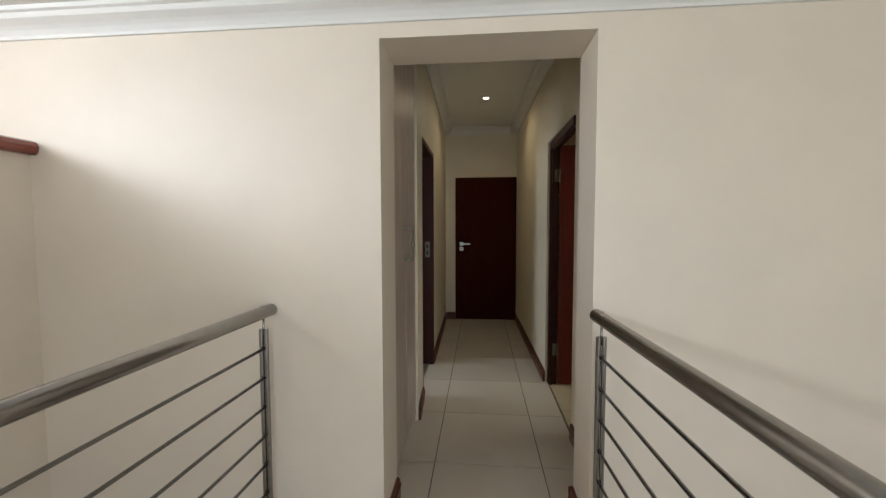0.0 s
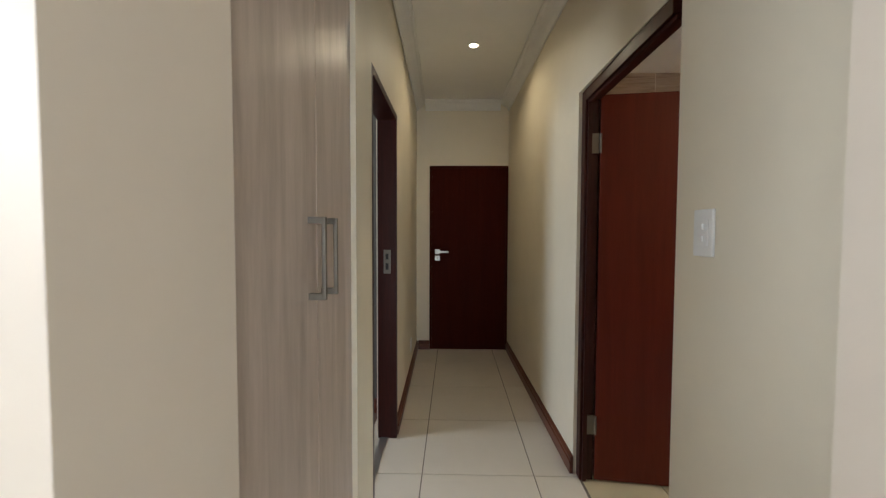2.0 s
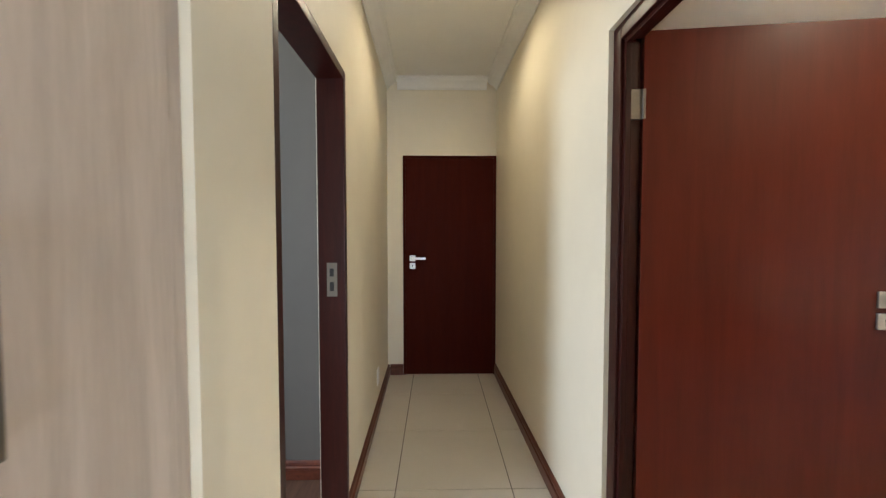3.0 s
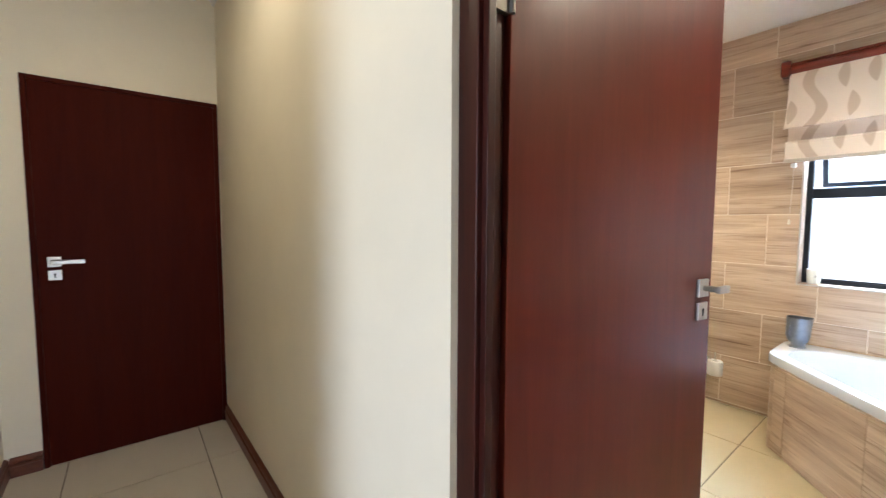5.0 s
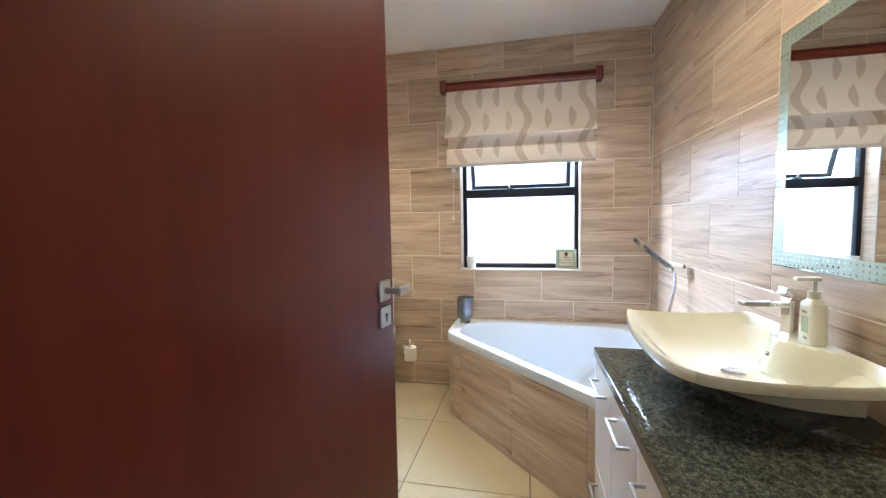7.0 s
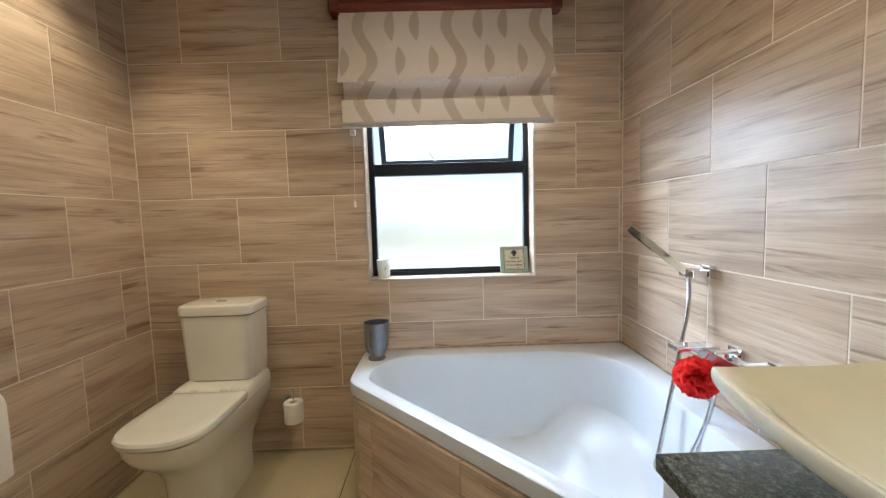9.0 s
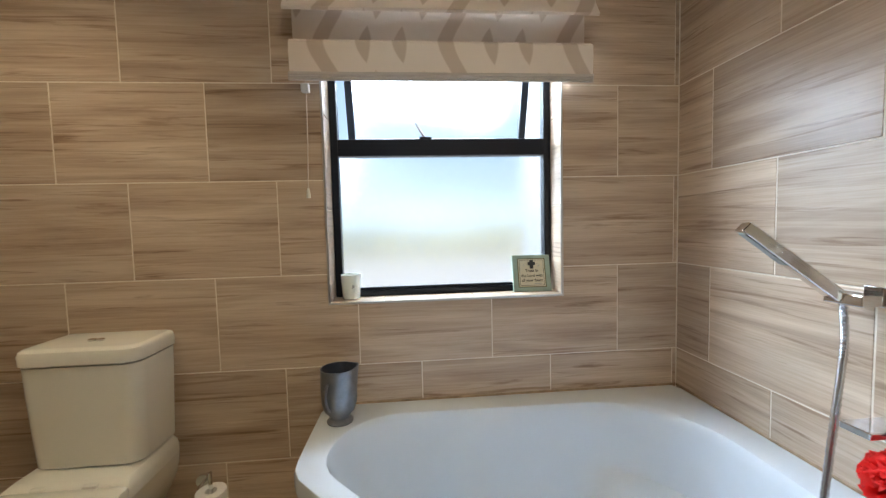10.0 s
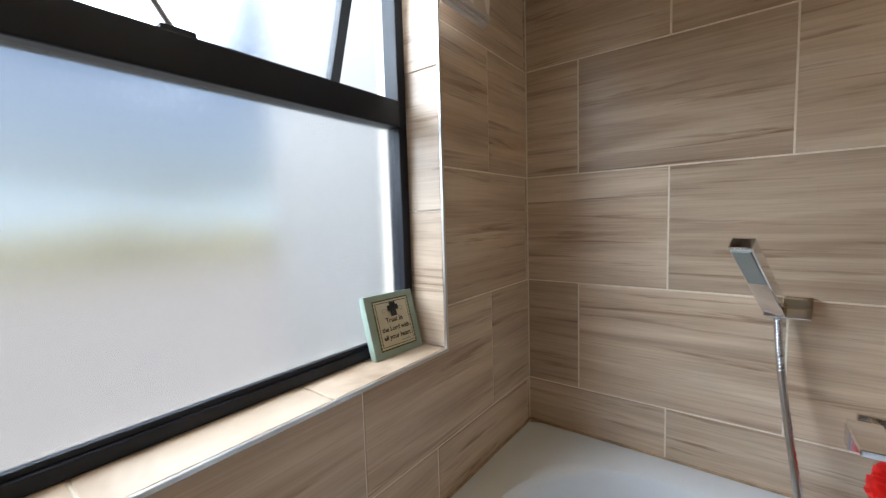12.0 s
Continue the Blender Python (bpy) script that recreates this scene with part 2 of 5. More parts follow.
through_net, net_mix = rn.new("ShaderNodeBsdfTranslucent"), rn.new("ShaderNodeMixShader")
through_net.inputs["Color"].default_value = (0.95, 0.09, 0.08, 1)
net_mix.inputs[0].default_value = 0.62
rl.new(rn["Principled BSDF"].outputs[0], net_mix.inputs[1])
rl.new(through_net.outputs[0], net_mix.inputs[2])
rl.new(net_mix.outputs[0], rn["Material Output"].inputs["Surface"])
M_BRONZE = plain("dull_bronze", (0.20, 0.18, 0.15), 0.48, 0.9, vary=0.06)
M_TOWEL = plain("grey_towel", (0.45, 0.44, 0.40), 0.95, vary=0.1, relief=0.6, relief_scale=300)
M_SOAP = plain("cream_bottle_plastic", (0.84, 0.82, 0.68), 0.3, vary=0.02)
M_LGREEN = plain("pale_green_print", (0.50, 0.60, 0.42), 0.5)
M_GREYP = plain("grey_print", (0.30, 0.32, 0.30), 0.5)
M_PARQ = wood("dark_parquet", (0.06, 0.03, 0.02), (0.13, 0.07, 0.045), 0.4, (14, 1.2, 14))
M_BULB = glow("lamp_glow", (1.0, 0.86, 0.62), 14)
M_GRASS = plain("dry_lawn", (0.20, 0.19, 0.09), 0.95, vary=0.3, scale=0.6)
M_LEAF = plain("dry_scrub", (0.30, 0.27, 0.09), 0.7, vary=0.4, scale=3)
M_STUCCO = plain("pale_stucco", (0.15, 0.155, 0.16), 0.8, vary=0.04, scale=2)
# the blue of distance haze is mixed into the hills' base colour
M_HILL = plain("haze_tinted_hillside", (0.30, 0.42, 0.52), 0.95, vary=0.12, scale=0.02)
M_PAVE = plain("pale_paving", (0.24, 0.24, 0.24), 0.85, vary=0.08, scale=1.5)


# ---- building helpers ----
ORIGIN = {}


def part(name, bm, material, parent=None, label="", smooth=False):
    """Links bm, given in world metres, as one mesh under parent (or at top level)."""
    base = ORIGIN.get(parent.name, Vector()) if parent else Vector()
    bm.transform(Matrix.Translation(-base))
    bmesh.ops.recalc_face_normals(bm, faces=bm.faces)
    if smooth:
        for e in bm.edges:
            if len(e.link_faces) == 2 and e.calc_face_angle() > 0.62:
                e.smooth = False
    me = bpy.data.meshes.new(name)
    bm.to_mesh(me)
    bm.free()
    me.materials.append(material)
    if smooth:
        me.polygons.foreach_set("use_smooth", [True] * len(me.polygons))
    ob = new(name, me)
    ob.parent = parent
    ORIGIN[ob.name] = base
    if label:
        ob["label"] = label
    return ob


def thing(name, at, label, category, group="", kind=""):
    ob = new(name)
    ob.location = at
    ob.empty_display_size = 0.05
    ORIGIN[ob.name] = Vector(at)
    return tagged(ob, label, category, group, kind)


def single(name, bm, material, label, category, group="", kind="", smooth=False):
    return tagged(part(name, bm, material, None, "", smooth), label, category, group, kind)


def box_into(bm, x0, y0, z0, x1, y1, z1, bevel=0.0, seg=2):
    r = bmesh.ops.create_cube(bm, size=1)
    bmesh.ops.transform(bm, verts=r["verts"], matrix=Matrix.Translation(((x0 + x1) / 2, (y0 + y1) / 2, (z0 + z1) / 2)) @ Matrix.Diagonal((abs(x1 - x0), abs(y1 - y0), abs(z1 - z0), 1)))
    if bevel:
        es = {e for v in r["verts"] for e in v.link_edges}
        bmesh.ops.bevel(bm, geom=list(es), offset=bevel, segments=seg, affect="EDGES", profile=0.6)
    return bm


def bm_box(x0, y0, z0, x1, y1, z1, bevel=0.0, seg=2):
    return box_into(bmesh.new(), x0, y0, z0, x1, y1, z1, bevel, seg)


def cyl_into(bm, p, q, r, seg=16, r2=None):
    p, q = Vector(p), Vector(q)
    m = Matrix.Translation((p + q) / 2) @ (q - p).to_track_quat("Z", "Y").to_matrix().to_4x4()
    bmesh.ops.create_cone(bm, cap_ends=True, segments=seg, radius1=r, radius2=r if r2 is None else r2, depth=(q - p).length, matrix=m)
    return bm


def bm_cyl(p, q, r, seg=16, r2=None):
    return cyl_into(bmesh.new(), p, q, r, seg, r2)


def prism_into(bm, pts, z0, z1):
    lo = [bm.verts.new((x, y, z0)) for x, y in pts]
    hi = [bm.verts.new((x, y, z1)) for x, y in pts]
    bm.faces.new(lo[::-1])
    bm.faces.new(hi)
    k = len(pts)
    for i in range(k):
        bm.faces.new((lo[i], lo[(i + 1) % k], hi[(i + 1) % k], hi[i]))
    return bm


def bm_prism(pts, z0, z1):
    return prism_into(bmesh.new(), pts, z0, z1)


def sweep(profile, a, b, side, closed=True):
    """A profile of (out, up) pairs run straight from a to b; side is the outward direction in plan."""
    bm = bmesh.new()
    a, b, s = Vector(a), Vector(b), Vector((*side, 0))
    rings = [[bm.verts.new(e + s * o + Vector((0, 0, u))) for o, u in profile] for e in (a, b)]
    k = len(profile)
    for i in range(k if closed else k - 1):
        bm.faces.new((rings[0][i], rings[0][(i + 1) % k], rings[1][(i + 1) % k], rings[1][i]))
    if closed:
        bm.faces.new(rings[0][::-1])
        bm.faces.new(rings[1])
    return bm


def lathe(profile, cx, cy, seg=28, z=0.0):
    """Turns (radius, height) pairs about an upright axis."""
    bm = bmesh.new()
    rings = [[bm.verts.new((cx + r * math.cos(2 * math.pi * i / seg), cy + r * math.sin(2 * math.pi * i / seg), z + h)) for i in range(seg)] for r, h in profile]
    for a, b in zip(rings, rings[1:]):
        for i in range(seg):
            j = (i + 1) % seg
            bm.faces.new((a[i], a[j], b[j], b[i]))
    bm.faces.new(rings[0][::-1])
    bm.faces.new(rings[-1])
    return bm


def pipe(points, r, seg=10, steps=8):
    """A round tube along a smooth line through the points."""
    pts = [Vector(p) for p in points]
    ext = [pts[0] * 2 - pts[1], *pts, pts[-1] * 2 - pts[-2]]
    line = []
    for i in range(1, len(ext) - 2):
        p0, p1, p2, p3 = ext[i - 1:i + 3]
        for k in range(steps):
            t = k / steps
            line.append(0.5 * (2 * p1 + (p2 - p0) * t + (2 * p0 - 5 * p1 + 4 * p2 - p3) * t * t + (3 * p1 - p0 - 3 * p2 + p3) * t ** 3))
    line.append(pts[-1])
    bm = bmesh.new()
    rings = []
    for i, p in enumerate(line):
        d = (line[min(i + 1, len(line) - 1)] - line[max(i - 1, 0)]).normalized()
        u = d.orthogonal().normalized() if abs(d.z) > 0.9 else d.cross(Vector((0, 0, 1))).normalized()
        if rings:
            u = (last - d * last.dot(d)).normalized()
        last = u
        w = d.cross(u)
        rr = r(i) if callable(r) else r
        rings.append([bm.verts.new(p + (u * math.cos(2 * math.pi * k / seg) + w * math.sin(2 * math.pi * k / seg)) * rr) for k in range(seg)])
    for a, b in zip(rings, rings[1:]):
        for k in range(seg):
            j = (k + 1) % seg
            bm.faces.new((a[k], a[j], b[j], b[k]))
    bm.faces.new(rings[0][::-1])
    bm.faces.new(rings[-1])
    return bm


def loft(rings, cap0=True, cap1=True):
    bm = bmesh.new()
    vs = [[bm.verts.new(p) for p in ring] for ring in rings]
    k = len(vs[0])
    for a, b in zip(vs, vs[1:]):
        for i in range(k):
            j = (i + 1) % k
            bm.faces.new((a[i], a[j], b[j], b[i]))
    if cap0:
        bm.faces.new(vs[0][::-1])
    if cap1:
        bm.faces.new(vs[-1])
    return bm


def rounded(pts, radii, seg=6):
    """A polygon in plan with rounded corners."""
    out = []
    k = len(pts)
    for i in range(k):
        p, a, b = Vector(pts[i]), Vector(pts[i - 1]), Vector(pts[(i + 1) % k])
        r = radii[i] if isinstance(radii, (list, tuple)) else radii
        if r <= 0:
            out.append(p)
            continue
        u, v = (a - p).normalized(), (b - p).normalized()
        ang = u.angle(v)
        t = r / math.tan(ang / 2)
        c = p + (u + v).normalized() * (r / math.sin(ang / 2))
        s, e = p + u * t - c, p + v * t - c
        turn = s.angle_signed(e)
        for q in range(seg + 1):
            w = s.copy()
            w.rotate(Matrix.Rotation(-turn * q / seg, 2))
            out.append(c + w)
    return [(q.x, q.y) for q in out]


# ---- plan ----
CEIL_H, CEIL_B, CEIL_L = 2.76, 2.60, 2.28
XE, YS, YN, XW = 3.365, 2.053, 4.56, 0.655
LY, LX0, LX1 = 1.60, -0.475, 0.39
END = 5.735


def left_x(y):
    return -0.50 - 0.058 * (y - 2.6) / 3.135


def right_x(y):
    return 0.527 - 0.064 * (y - 2.5) / 3.235


# ---- structure: landing ----
def structure(name, bm, material, label, category):
    return single(name, bm, material, label, category, kind="structure")


bm = bmesh.new()
box_into(bm, -2.23, LY, -2.8, LX0, LY + 0.27, 3.0)
box_into(bm, LX1, LY, -2.8, 2.6, LY + 0.27, 3.0)
box_into(bm, LX0, LY, 2.122, LX1, LY + 0.27, 3.0)
box_into(bm, LX0, LY, -2.8, LX1, LY + 0.27, -0.11)
wall_landing = structure("wall_landing", bm, M_LAND, "cream painted landing wall with a square opening to the hall", "wall")
# out of view; the opening is made up to go with the landing's fill lamp
bm = bmesh.new()
box_into(bm, -2.9, -3.1, -2.8, -0.4, -3.0, 3.0)
box_into(bm, 2.2, -3.1, -2.8, 2.7, -3.0, 3.0)
box_into(bm, -0.4, -3.1, -2.8, 2.2, -3.0, 0.1)
box_into(bm, -0.4, -3.1, 1.7, 2.2, -3.0, 3.0)
structure("wall_south", bm, M_LAND, "plain cream wall with an opening added for the fill lamp", "wall")
structure("wall_east", bm_box(2.6, -3.0, -2.8, 2.7, LY + 0.27, 3.0), M_LAND, "plain cream wall closing the landing", "wall")
bm = bmesh.new()
box_into(bm, -2.9, -3.0, -2.8, -2.75, -1.48, 3.0)
box_into(bm, -2.9, 0.78, -2.8, -2.75, LY + 0.27, 3.0)
box_into(bm, -2.9, -1.48, -2.8, -2.75, 0.78, 1.8)
box_into(bm, -2.9, -1.48, 2.26, -2.75, 0.78, 3.0)
structure("wall_west", bm, M_LAND, "cream stairwell wall with a high window opening", "wall")
structure("wall_return", bm_box(-2.75, LY + 0.02, -2.8, -2.23, LY + 0.27, 3.0), M_LAND, "cream stairwell end wall", "wall")
structure("wall_stair", bm_box(-2.22, -3.0, -2.8, -2.085, LY, 1.68), M_LAND, "half-height cream stairwell wall", "wall")
cap_profile = [(0.0, 0.0), (0.165, 0.0), (0.18, 0.012), (0.185, 0.035), (0.175, 0.055), (0.155, 0.064), (-0.01, 0.064), (-0.03, 0.055), (-0.04, 0.035), (-0.035, 0.012)]
structure("trim_stair_cap", sweep(cap_profile, (-2.22, -3.0, 1.68), (-2.22, LY - 0.001, 1.68), (1, 0)), M_PELM, "dark polished mahogany capping on a half-height wall", "wall cap")
structure("floor_landing", bm_box(-1.10, -3.0, -0.11, 0.66, LY, -0.004), M_FGROUT, "tiled landing bridge floor", "floor")
structure("floor_below", bm_box(-2.9, -3.1, -2.9, 2.7, LY + 0.27, -2.8), M_FTILE, "cream tiled floor of the lower storey", "floor")
structure("ceiling_landing", bm_box(-2.9, -3.1, CEIL_L, 2.7, LY, CEIL_L + 0.1), M_CEIL, "white painted landing ceiling", "ceiling")
corn = [(0, 0), (0.012, 0), (0.016, 0.012), (0.03, 0.03), (0.045, 0.042), (0.075, 0.058), (0.085, 0.075), (0.098, 0.08), (0.098, 0.098), (0, 0.098)]
structure("cornice_landing", sweep(corn, (-2.23, LY, CEIL_L - 0.098), (2.6, LY, CEIL_L - 0.098), (0, -1)), M_CORN, "white moulded plaster cornice", "cornice")


def railing(x0, x1, label):
    """A handrail from (x0, -2.9) to (x1, LY) on twin posts, with seven rods."""
    y0, y1, zr = -2.9, LY - 0.004, 1.0

    def rx(y):
        return x1 + (x0 - x1) * (y1 - y) / (y1 - y0)
    rail = thing("stair_railing", (x1, y1, -0.11), label, "railing", "landing railings")
    bm = bm_cyl((rx(y0), y0, zr), (x1, y1, zr), 0.0255, 28)
    part("handrail", bm, M_STEEL, rail, "", True)
    yy = y1 - 0.065
    while yy > y0:
        px = rx(yy)
        for off in (-0.0105, 0.0105):
            part("post", bm_cyl((px + off, yy, -0.11), (px + off, yy, 0.93), 0.0098, 14), M_STEEL, rail, "", True)
        part("post_pin", bm_cyl((px, yy, 0.90), (px, yy, 0.98), 0.005, 10), M_STEEL, rail, "", True)
        part("screw_cap", bm_cyl((px, yy, 1.022), (px, yy, 1.0275), 0.009, 14), M_NICKEL, rail)
        yy -= 1.15
    for k in range(7):
        z = 0.848 - 0.1245 * k
        part("rod", bm_cyl((rx(y0), y0, z), (rx(y1 - 0.06), y1 - 0.06, z), 0.0062, 10), M_STEEL, rail, "", True)
    return rail


railing(-1.05, -0.962, "brushed stainless steel stair railing with thin horizontal rods")
railing(0.60, 0.402, "brushed stainless steel landing railing with thin horizontal rods")

# ---- structure: hall ----
HY = LY + 0.27
bm = bm_prism([(left_x(2.6) + 0.012, 2.655), (left_x(3.02), 3.02), (left_x(3.02) - 0.12, 3.02), (left_x(2.6) - 0.12, 2.655)], 0, CEIL_H)
prism_into(bm, [(left_x(3.82), 3.82), (left_x(END), END), (left_x(END) - 0.12, END), (left_x(3.82) - 0.12, 3.82)], 0, CEIL_H)
prism_into(bm, [(left_x(3.02), 3.02), (left_x(3.82), 3.82), (left_x(3.82) - 0.12, 3.82), (left_x(3.02) - 0.12, 3.02)], 2.055, CEIL_H)
wall_hall_w = structure("wall_hall_west", bm, M_WALL, "cream painted hall wall with a doorway", "wall")
bm = bm_prism([(right_x(3.442), 3.442), (XW, 3.442), (XW, END), (right_x(END), END)], 0, CEIL_H)
prism_into(bm, [(right_x(HY), HY), (XW, HY), (XW, 2.53), (right_x(2.53), 2.53)], 0, CEIL_H)
prism_into(bm, [(right_x(2.53), 2.53), (XW, 2.53), (XW, 3.442), (right_x(3.442), 3.442)], 2.06, CEIL_H)
wall_hall_e = structure("wall_hall_east", bm, M_WALL, "cream painted hall wall with the bathroom doorway", "wall")
structure("wall_hall_end", bm_box(-0.9, END, 0, 1.2, END + 0.12, CEIL_H), M_WALL, "cream painted end wall of the hall", "wall")
structure("wall_cupboard_niche", bm_box(-1.15, HY, 0, -1.1, 2.66, CEIL_H), M_WALL, "plain wall behind the built-in cupboard", "wall")
structure("ceiling_hall", bm_box(-1.15, HY, CEIL_H, XW, END + 0.12, CEIL_H + 0.1), M_CEIL, "white painted hall ceiling", "ceiling")
structure("floor_hall", bm_box(-1.15, LY, -0.11, XW, END + 0.12, -0.004), M_FGROUT, "cream tiled hall floor", "floor")


def run_cornice(name, a, b, side, h):
    structure(name, sweep(corn, (*a, h - 0.098), (*b, h - 0.098), side), M_CORN, "white moulded plaster cornice", "cornice")


run_cornice("cornice_hall_west", (left_x(2.62) + 0.012, 2.655), (left_x(END), END), (1, 0), CEIL_H)
run_cornice("cornice_hall_east", (right_x(HY), HY), (right_x(END), END), (-1, 0), CEIL_H)
run_cornice("cornice_hall_end", (left_x(END) + 0.098, END), (right_x(END) - 0.098, END), (0, -1), CEIL_H)

skirt = [(0, 0), (0.018, 0), (0.018, 0.055), (0.022, 0.06), (0.022, 0.068), (0.014, 0.074), (0.017, 0.084), (0.012, 0.094), (0.004, 0.1), (0, 0.1)]


def skirting(a, b, side, label="dark stained mahogany skirting board"):
    return structure("baseboard", sweep(skirt, (*a, 0.0), (*b, 0.0), side), M_SKIRT, label, "skirting")


skirting((left_x(3.83), 3.83), (left_x(END), END), (1, 0))
skirting((right_x(3.437), 3.437), (right_x(END), END), (-1, 0))
skirting((left_x(END) + 0.02, END), (-0.415, END), (0, -1))
skirting((left_x(2.62) + 0.012, 2.655), (left_x(3.0), 3.0), (1, 0))
skirting((right_x(HY + 0.02), HY + 0.02), (right_x(2.5), 2.5), (-1, 0))
skirting((LX0, LY), (LX0, HY), (1, 0))
skirting((LX1, LY), (LX1, HY), (-1, 0))
skirting((LX1 - 0.02, HY), (right_x(HY), HY), (0, 1))
skirting((-0.95, LY), (LX0 + 0.02, LY), (0, -1))


# ---- doors ----
def door_frame(d, x0, x1, y0, y1, h, w=0.045, along="y", stop=0.0, recess=0.0, material=None):
    """Two jambs and a head; the opening runs along y between the wall faces x0 and x1."""
    bms = []
    if along == "y":
        bms.append(("jamb", bm_box(x0 + recess, y0, 0, x1, y0 + w, h, 0.004)))
        bms.append(("jamb", bm_box(x0, y1 - w, 0, x1, y1, h, 0.004)))
        bms.append(("head", bm_box(x0, y0 + w, h - w, x1, y1 - w, h, 0.004)))
        if stop:
            bms.append(("stop", bm_box(x0 + 0.012, y1 - w - 0.016, 0, x0 + stop, y1 - w, h - w, 0.002)))
            bms.append(("stop", bm_box(x0 + 0.012, y0 + w, h - w - 0.016, x0 + stop, y1 - w - 0.016, h - w, 0.002)))
    else:
        bms.append(("jamb", bm_box(x0, y0, 0, x0 + w, y1, h, 0.004)))
        bms.append(("jamb", bm_box(x1 - w, y0, 0, x1, y1, h, 0.004)))
        bms.append(("head", bm_box(x0 + w, y0, h - w, x1 - w, y1, h, 0.004)))
    for nm, bm in bms:
        part(nm, bm, material or M_FRAME, d)


def lever_set(leaf, m, flip=1, length=0.125):
    """Square rose, flat lever and keyhole plate on the local -y face at m, the lever pointing along +x*flip."""
    bm = bm_box(-0.027, -0.009, -0.027, 0.027, 0, 0.027, 0.002)
    cyl_into(bm, (0, -0.009, 0), (0, -0.05, 0), 0.009, 14)
    bm.transform(m)
    part("rose", bm, M_NICKEL, leaf, "satin nickel square rose")
    bm = bm_box(-0.012 * flip, -0.058, -0.011, length * flip, -0.044, 0.011, 0.004, 3)
    bm.transform(m)
    part("lever_handle", bm, M_NICKEL, leaf, "satin nickel flat lever handle")
    bm = bm_box(-0.027, -0.008, -0.098, 0.027, 0, -0.044, 0.002)
    bm.transform(m)
    plate = part("keyhole_plate", bm, M_NICKEL, leaf, "satin nickel keyhole plate")
    bm = bm_cyl((0, -0.0095, -0.067), (0, -0.0075, -0.067), 0.0055, 12)
    box_into(bm, -0.0028, -0.0095, -0.085, 0.0028, -0.0075, -0.067)
    bm.transform(m)
    part("keyhole", bm, M_INK, leaf, "dark keyhole slot")


# closed door at the end of the hall
door = thing("door_1", (0.02, END, 0), "closed dark mahogany door at the hall's end", "door", kind="structure")
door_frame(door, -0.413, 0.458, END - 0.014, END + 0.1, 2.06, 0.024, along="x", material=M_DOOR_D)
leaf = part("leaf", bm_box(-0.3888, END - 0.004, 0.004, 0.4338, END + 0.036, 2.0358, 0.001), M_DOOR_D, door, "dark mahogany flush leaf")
lever_set(leaf, pose(-0.325, END - 0.004, 1.105), 1)

# bathroom door, standing open into the bathroom
door = thing("door_2", (0.60, 3.39, 0), "open reddish-brown mahogany door to the bathroom", "door", kind="structure")
door_frame(door, right_x(3.4) + 0.016, 0.597, 2.521, 3.441, 2.059, 0.057, stop=0.032, recess=0.062)
swing = pose(0.600, 3.371, 0, 0, 0, math.degrees(math.atan2(3.263 - 3.371, 1.411 - 0.600)))
bm = bm_box(0.0, 0.0, 0.012, 0.818, 0.04, 2.025, 0.002)
bm.transform(swing)
leaf = part("leaf", bm, M_DOOR, door, "reddish-brown varnished mahogany leaf")
lever_set(leaf, swing @ pose(0.762, 0, 1.125), 1, 0.048)
back = swing @ pose(0.762, 0.04, 1.125, 0, 0, 180)
lever_set(leaf, back, -1, 0.048)
for z in (0.305, 1.78):
    bm = bm_box(0.552, 3.372, z - 0.05, 0.599, 3.3855, z + 0.05)
    cyl_into(bm, (0.600, 3.368, z - 0.05), (0.600, 3.368, z + 0.05), 0.006, 12)
    part("hinge", bm, M_BRONZE, door, "steel butt hinge")

# doorway on the west side, its door swung away into the dim room
door = thing("door_3", (left_x(3.4) - 0.06, 3.42, 0), "open doorway with a dark mahogany frame", "door", kind="structure")
door_frame(door, left_x(3.4) - 0.114, left_x(3.4) + 0.006, 3.022, 3.819, 2.054, 0.04)
bm = bm_box(left_x(3.4) - 0.075, 3.776, 1.06, left_x(3.4) - 0.03, 3.7795, 1.21, 0.001)
plate = part("strike_plate", bm, M_BRONZE, door, "dull steel strike plate")
part("strike_slot", bm_box(left_x(3.4) - 0.062, 3.774, 1.15, left_x(3.4) - 0.044, 3.7775, 1.185), M_INK, plate)
part("strike_slot", bm_box(left_x(3.4) - 0.062, 3.774, 1.085, left_x(3.4) - 0.044, 3.7775, 1.125), M_INK, plate)
structure("trim_threshold", bm_box(left_x(3.4) - 0.10, 3.04, -0.002, left_x(3.4) - 0.05, 3.795, 0.006, 0.002), M_TRIM, "aluminium threshold strip in a doorway", "threshold")

# ---- west room, seen through its doorway ----
RX0 = -3.3
structure("floor_room", bm_box(RX0, 2.64, -0.11, left_x(3.4) - 0.10, 5.86, -0.003), M_PARQ, "dark brown wooden floor of the dim room", "floor")
structure("ceiling_room", bm_box(RX0 - 0.1, 2.5, CEIL_H, -1.15, 5.86, CEIL_H + 0.1), M_CEIL, "white ceiling of the dim room", "ceiling")
structure("wall_room_north", bm_box(RX0, 4.15, 0, left_x(4) - 0.121, 4.25, CEIL_H), M_ROOM, "grey wall with the dim room's shade put into its colour", "wall")
structure("wall_room_south", bm_box(RX0, 2.54, 0, -1.15, 2.64, CEIL_H), M_ROOM, "grey wall with the dim room's shade put into its colour", "wall")
bm = bmesh.new()
box_into(bm, RX0 - 0.12, 2.54, 0, RX0, 2.62, CEIL_H)
box_into(bm, RX0 - 0.12, 3.76, 0, RX0, 4.25, CEIL_H)
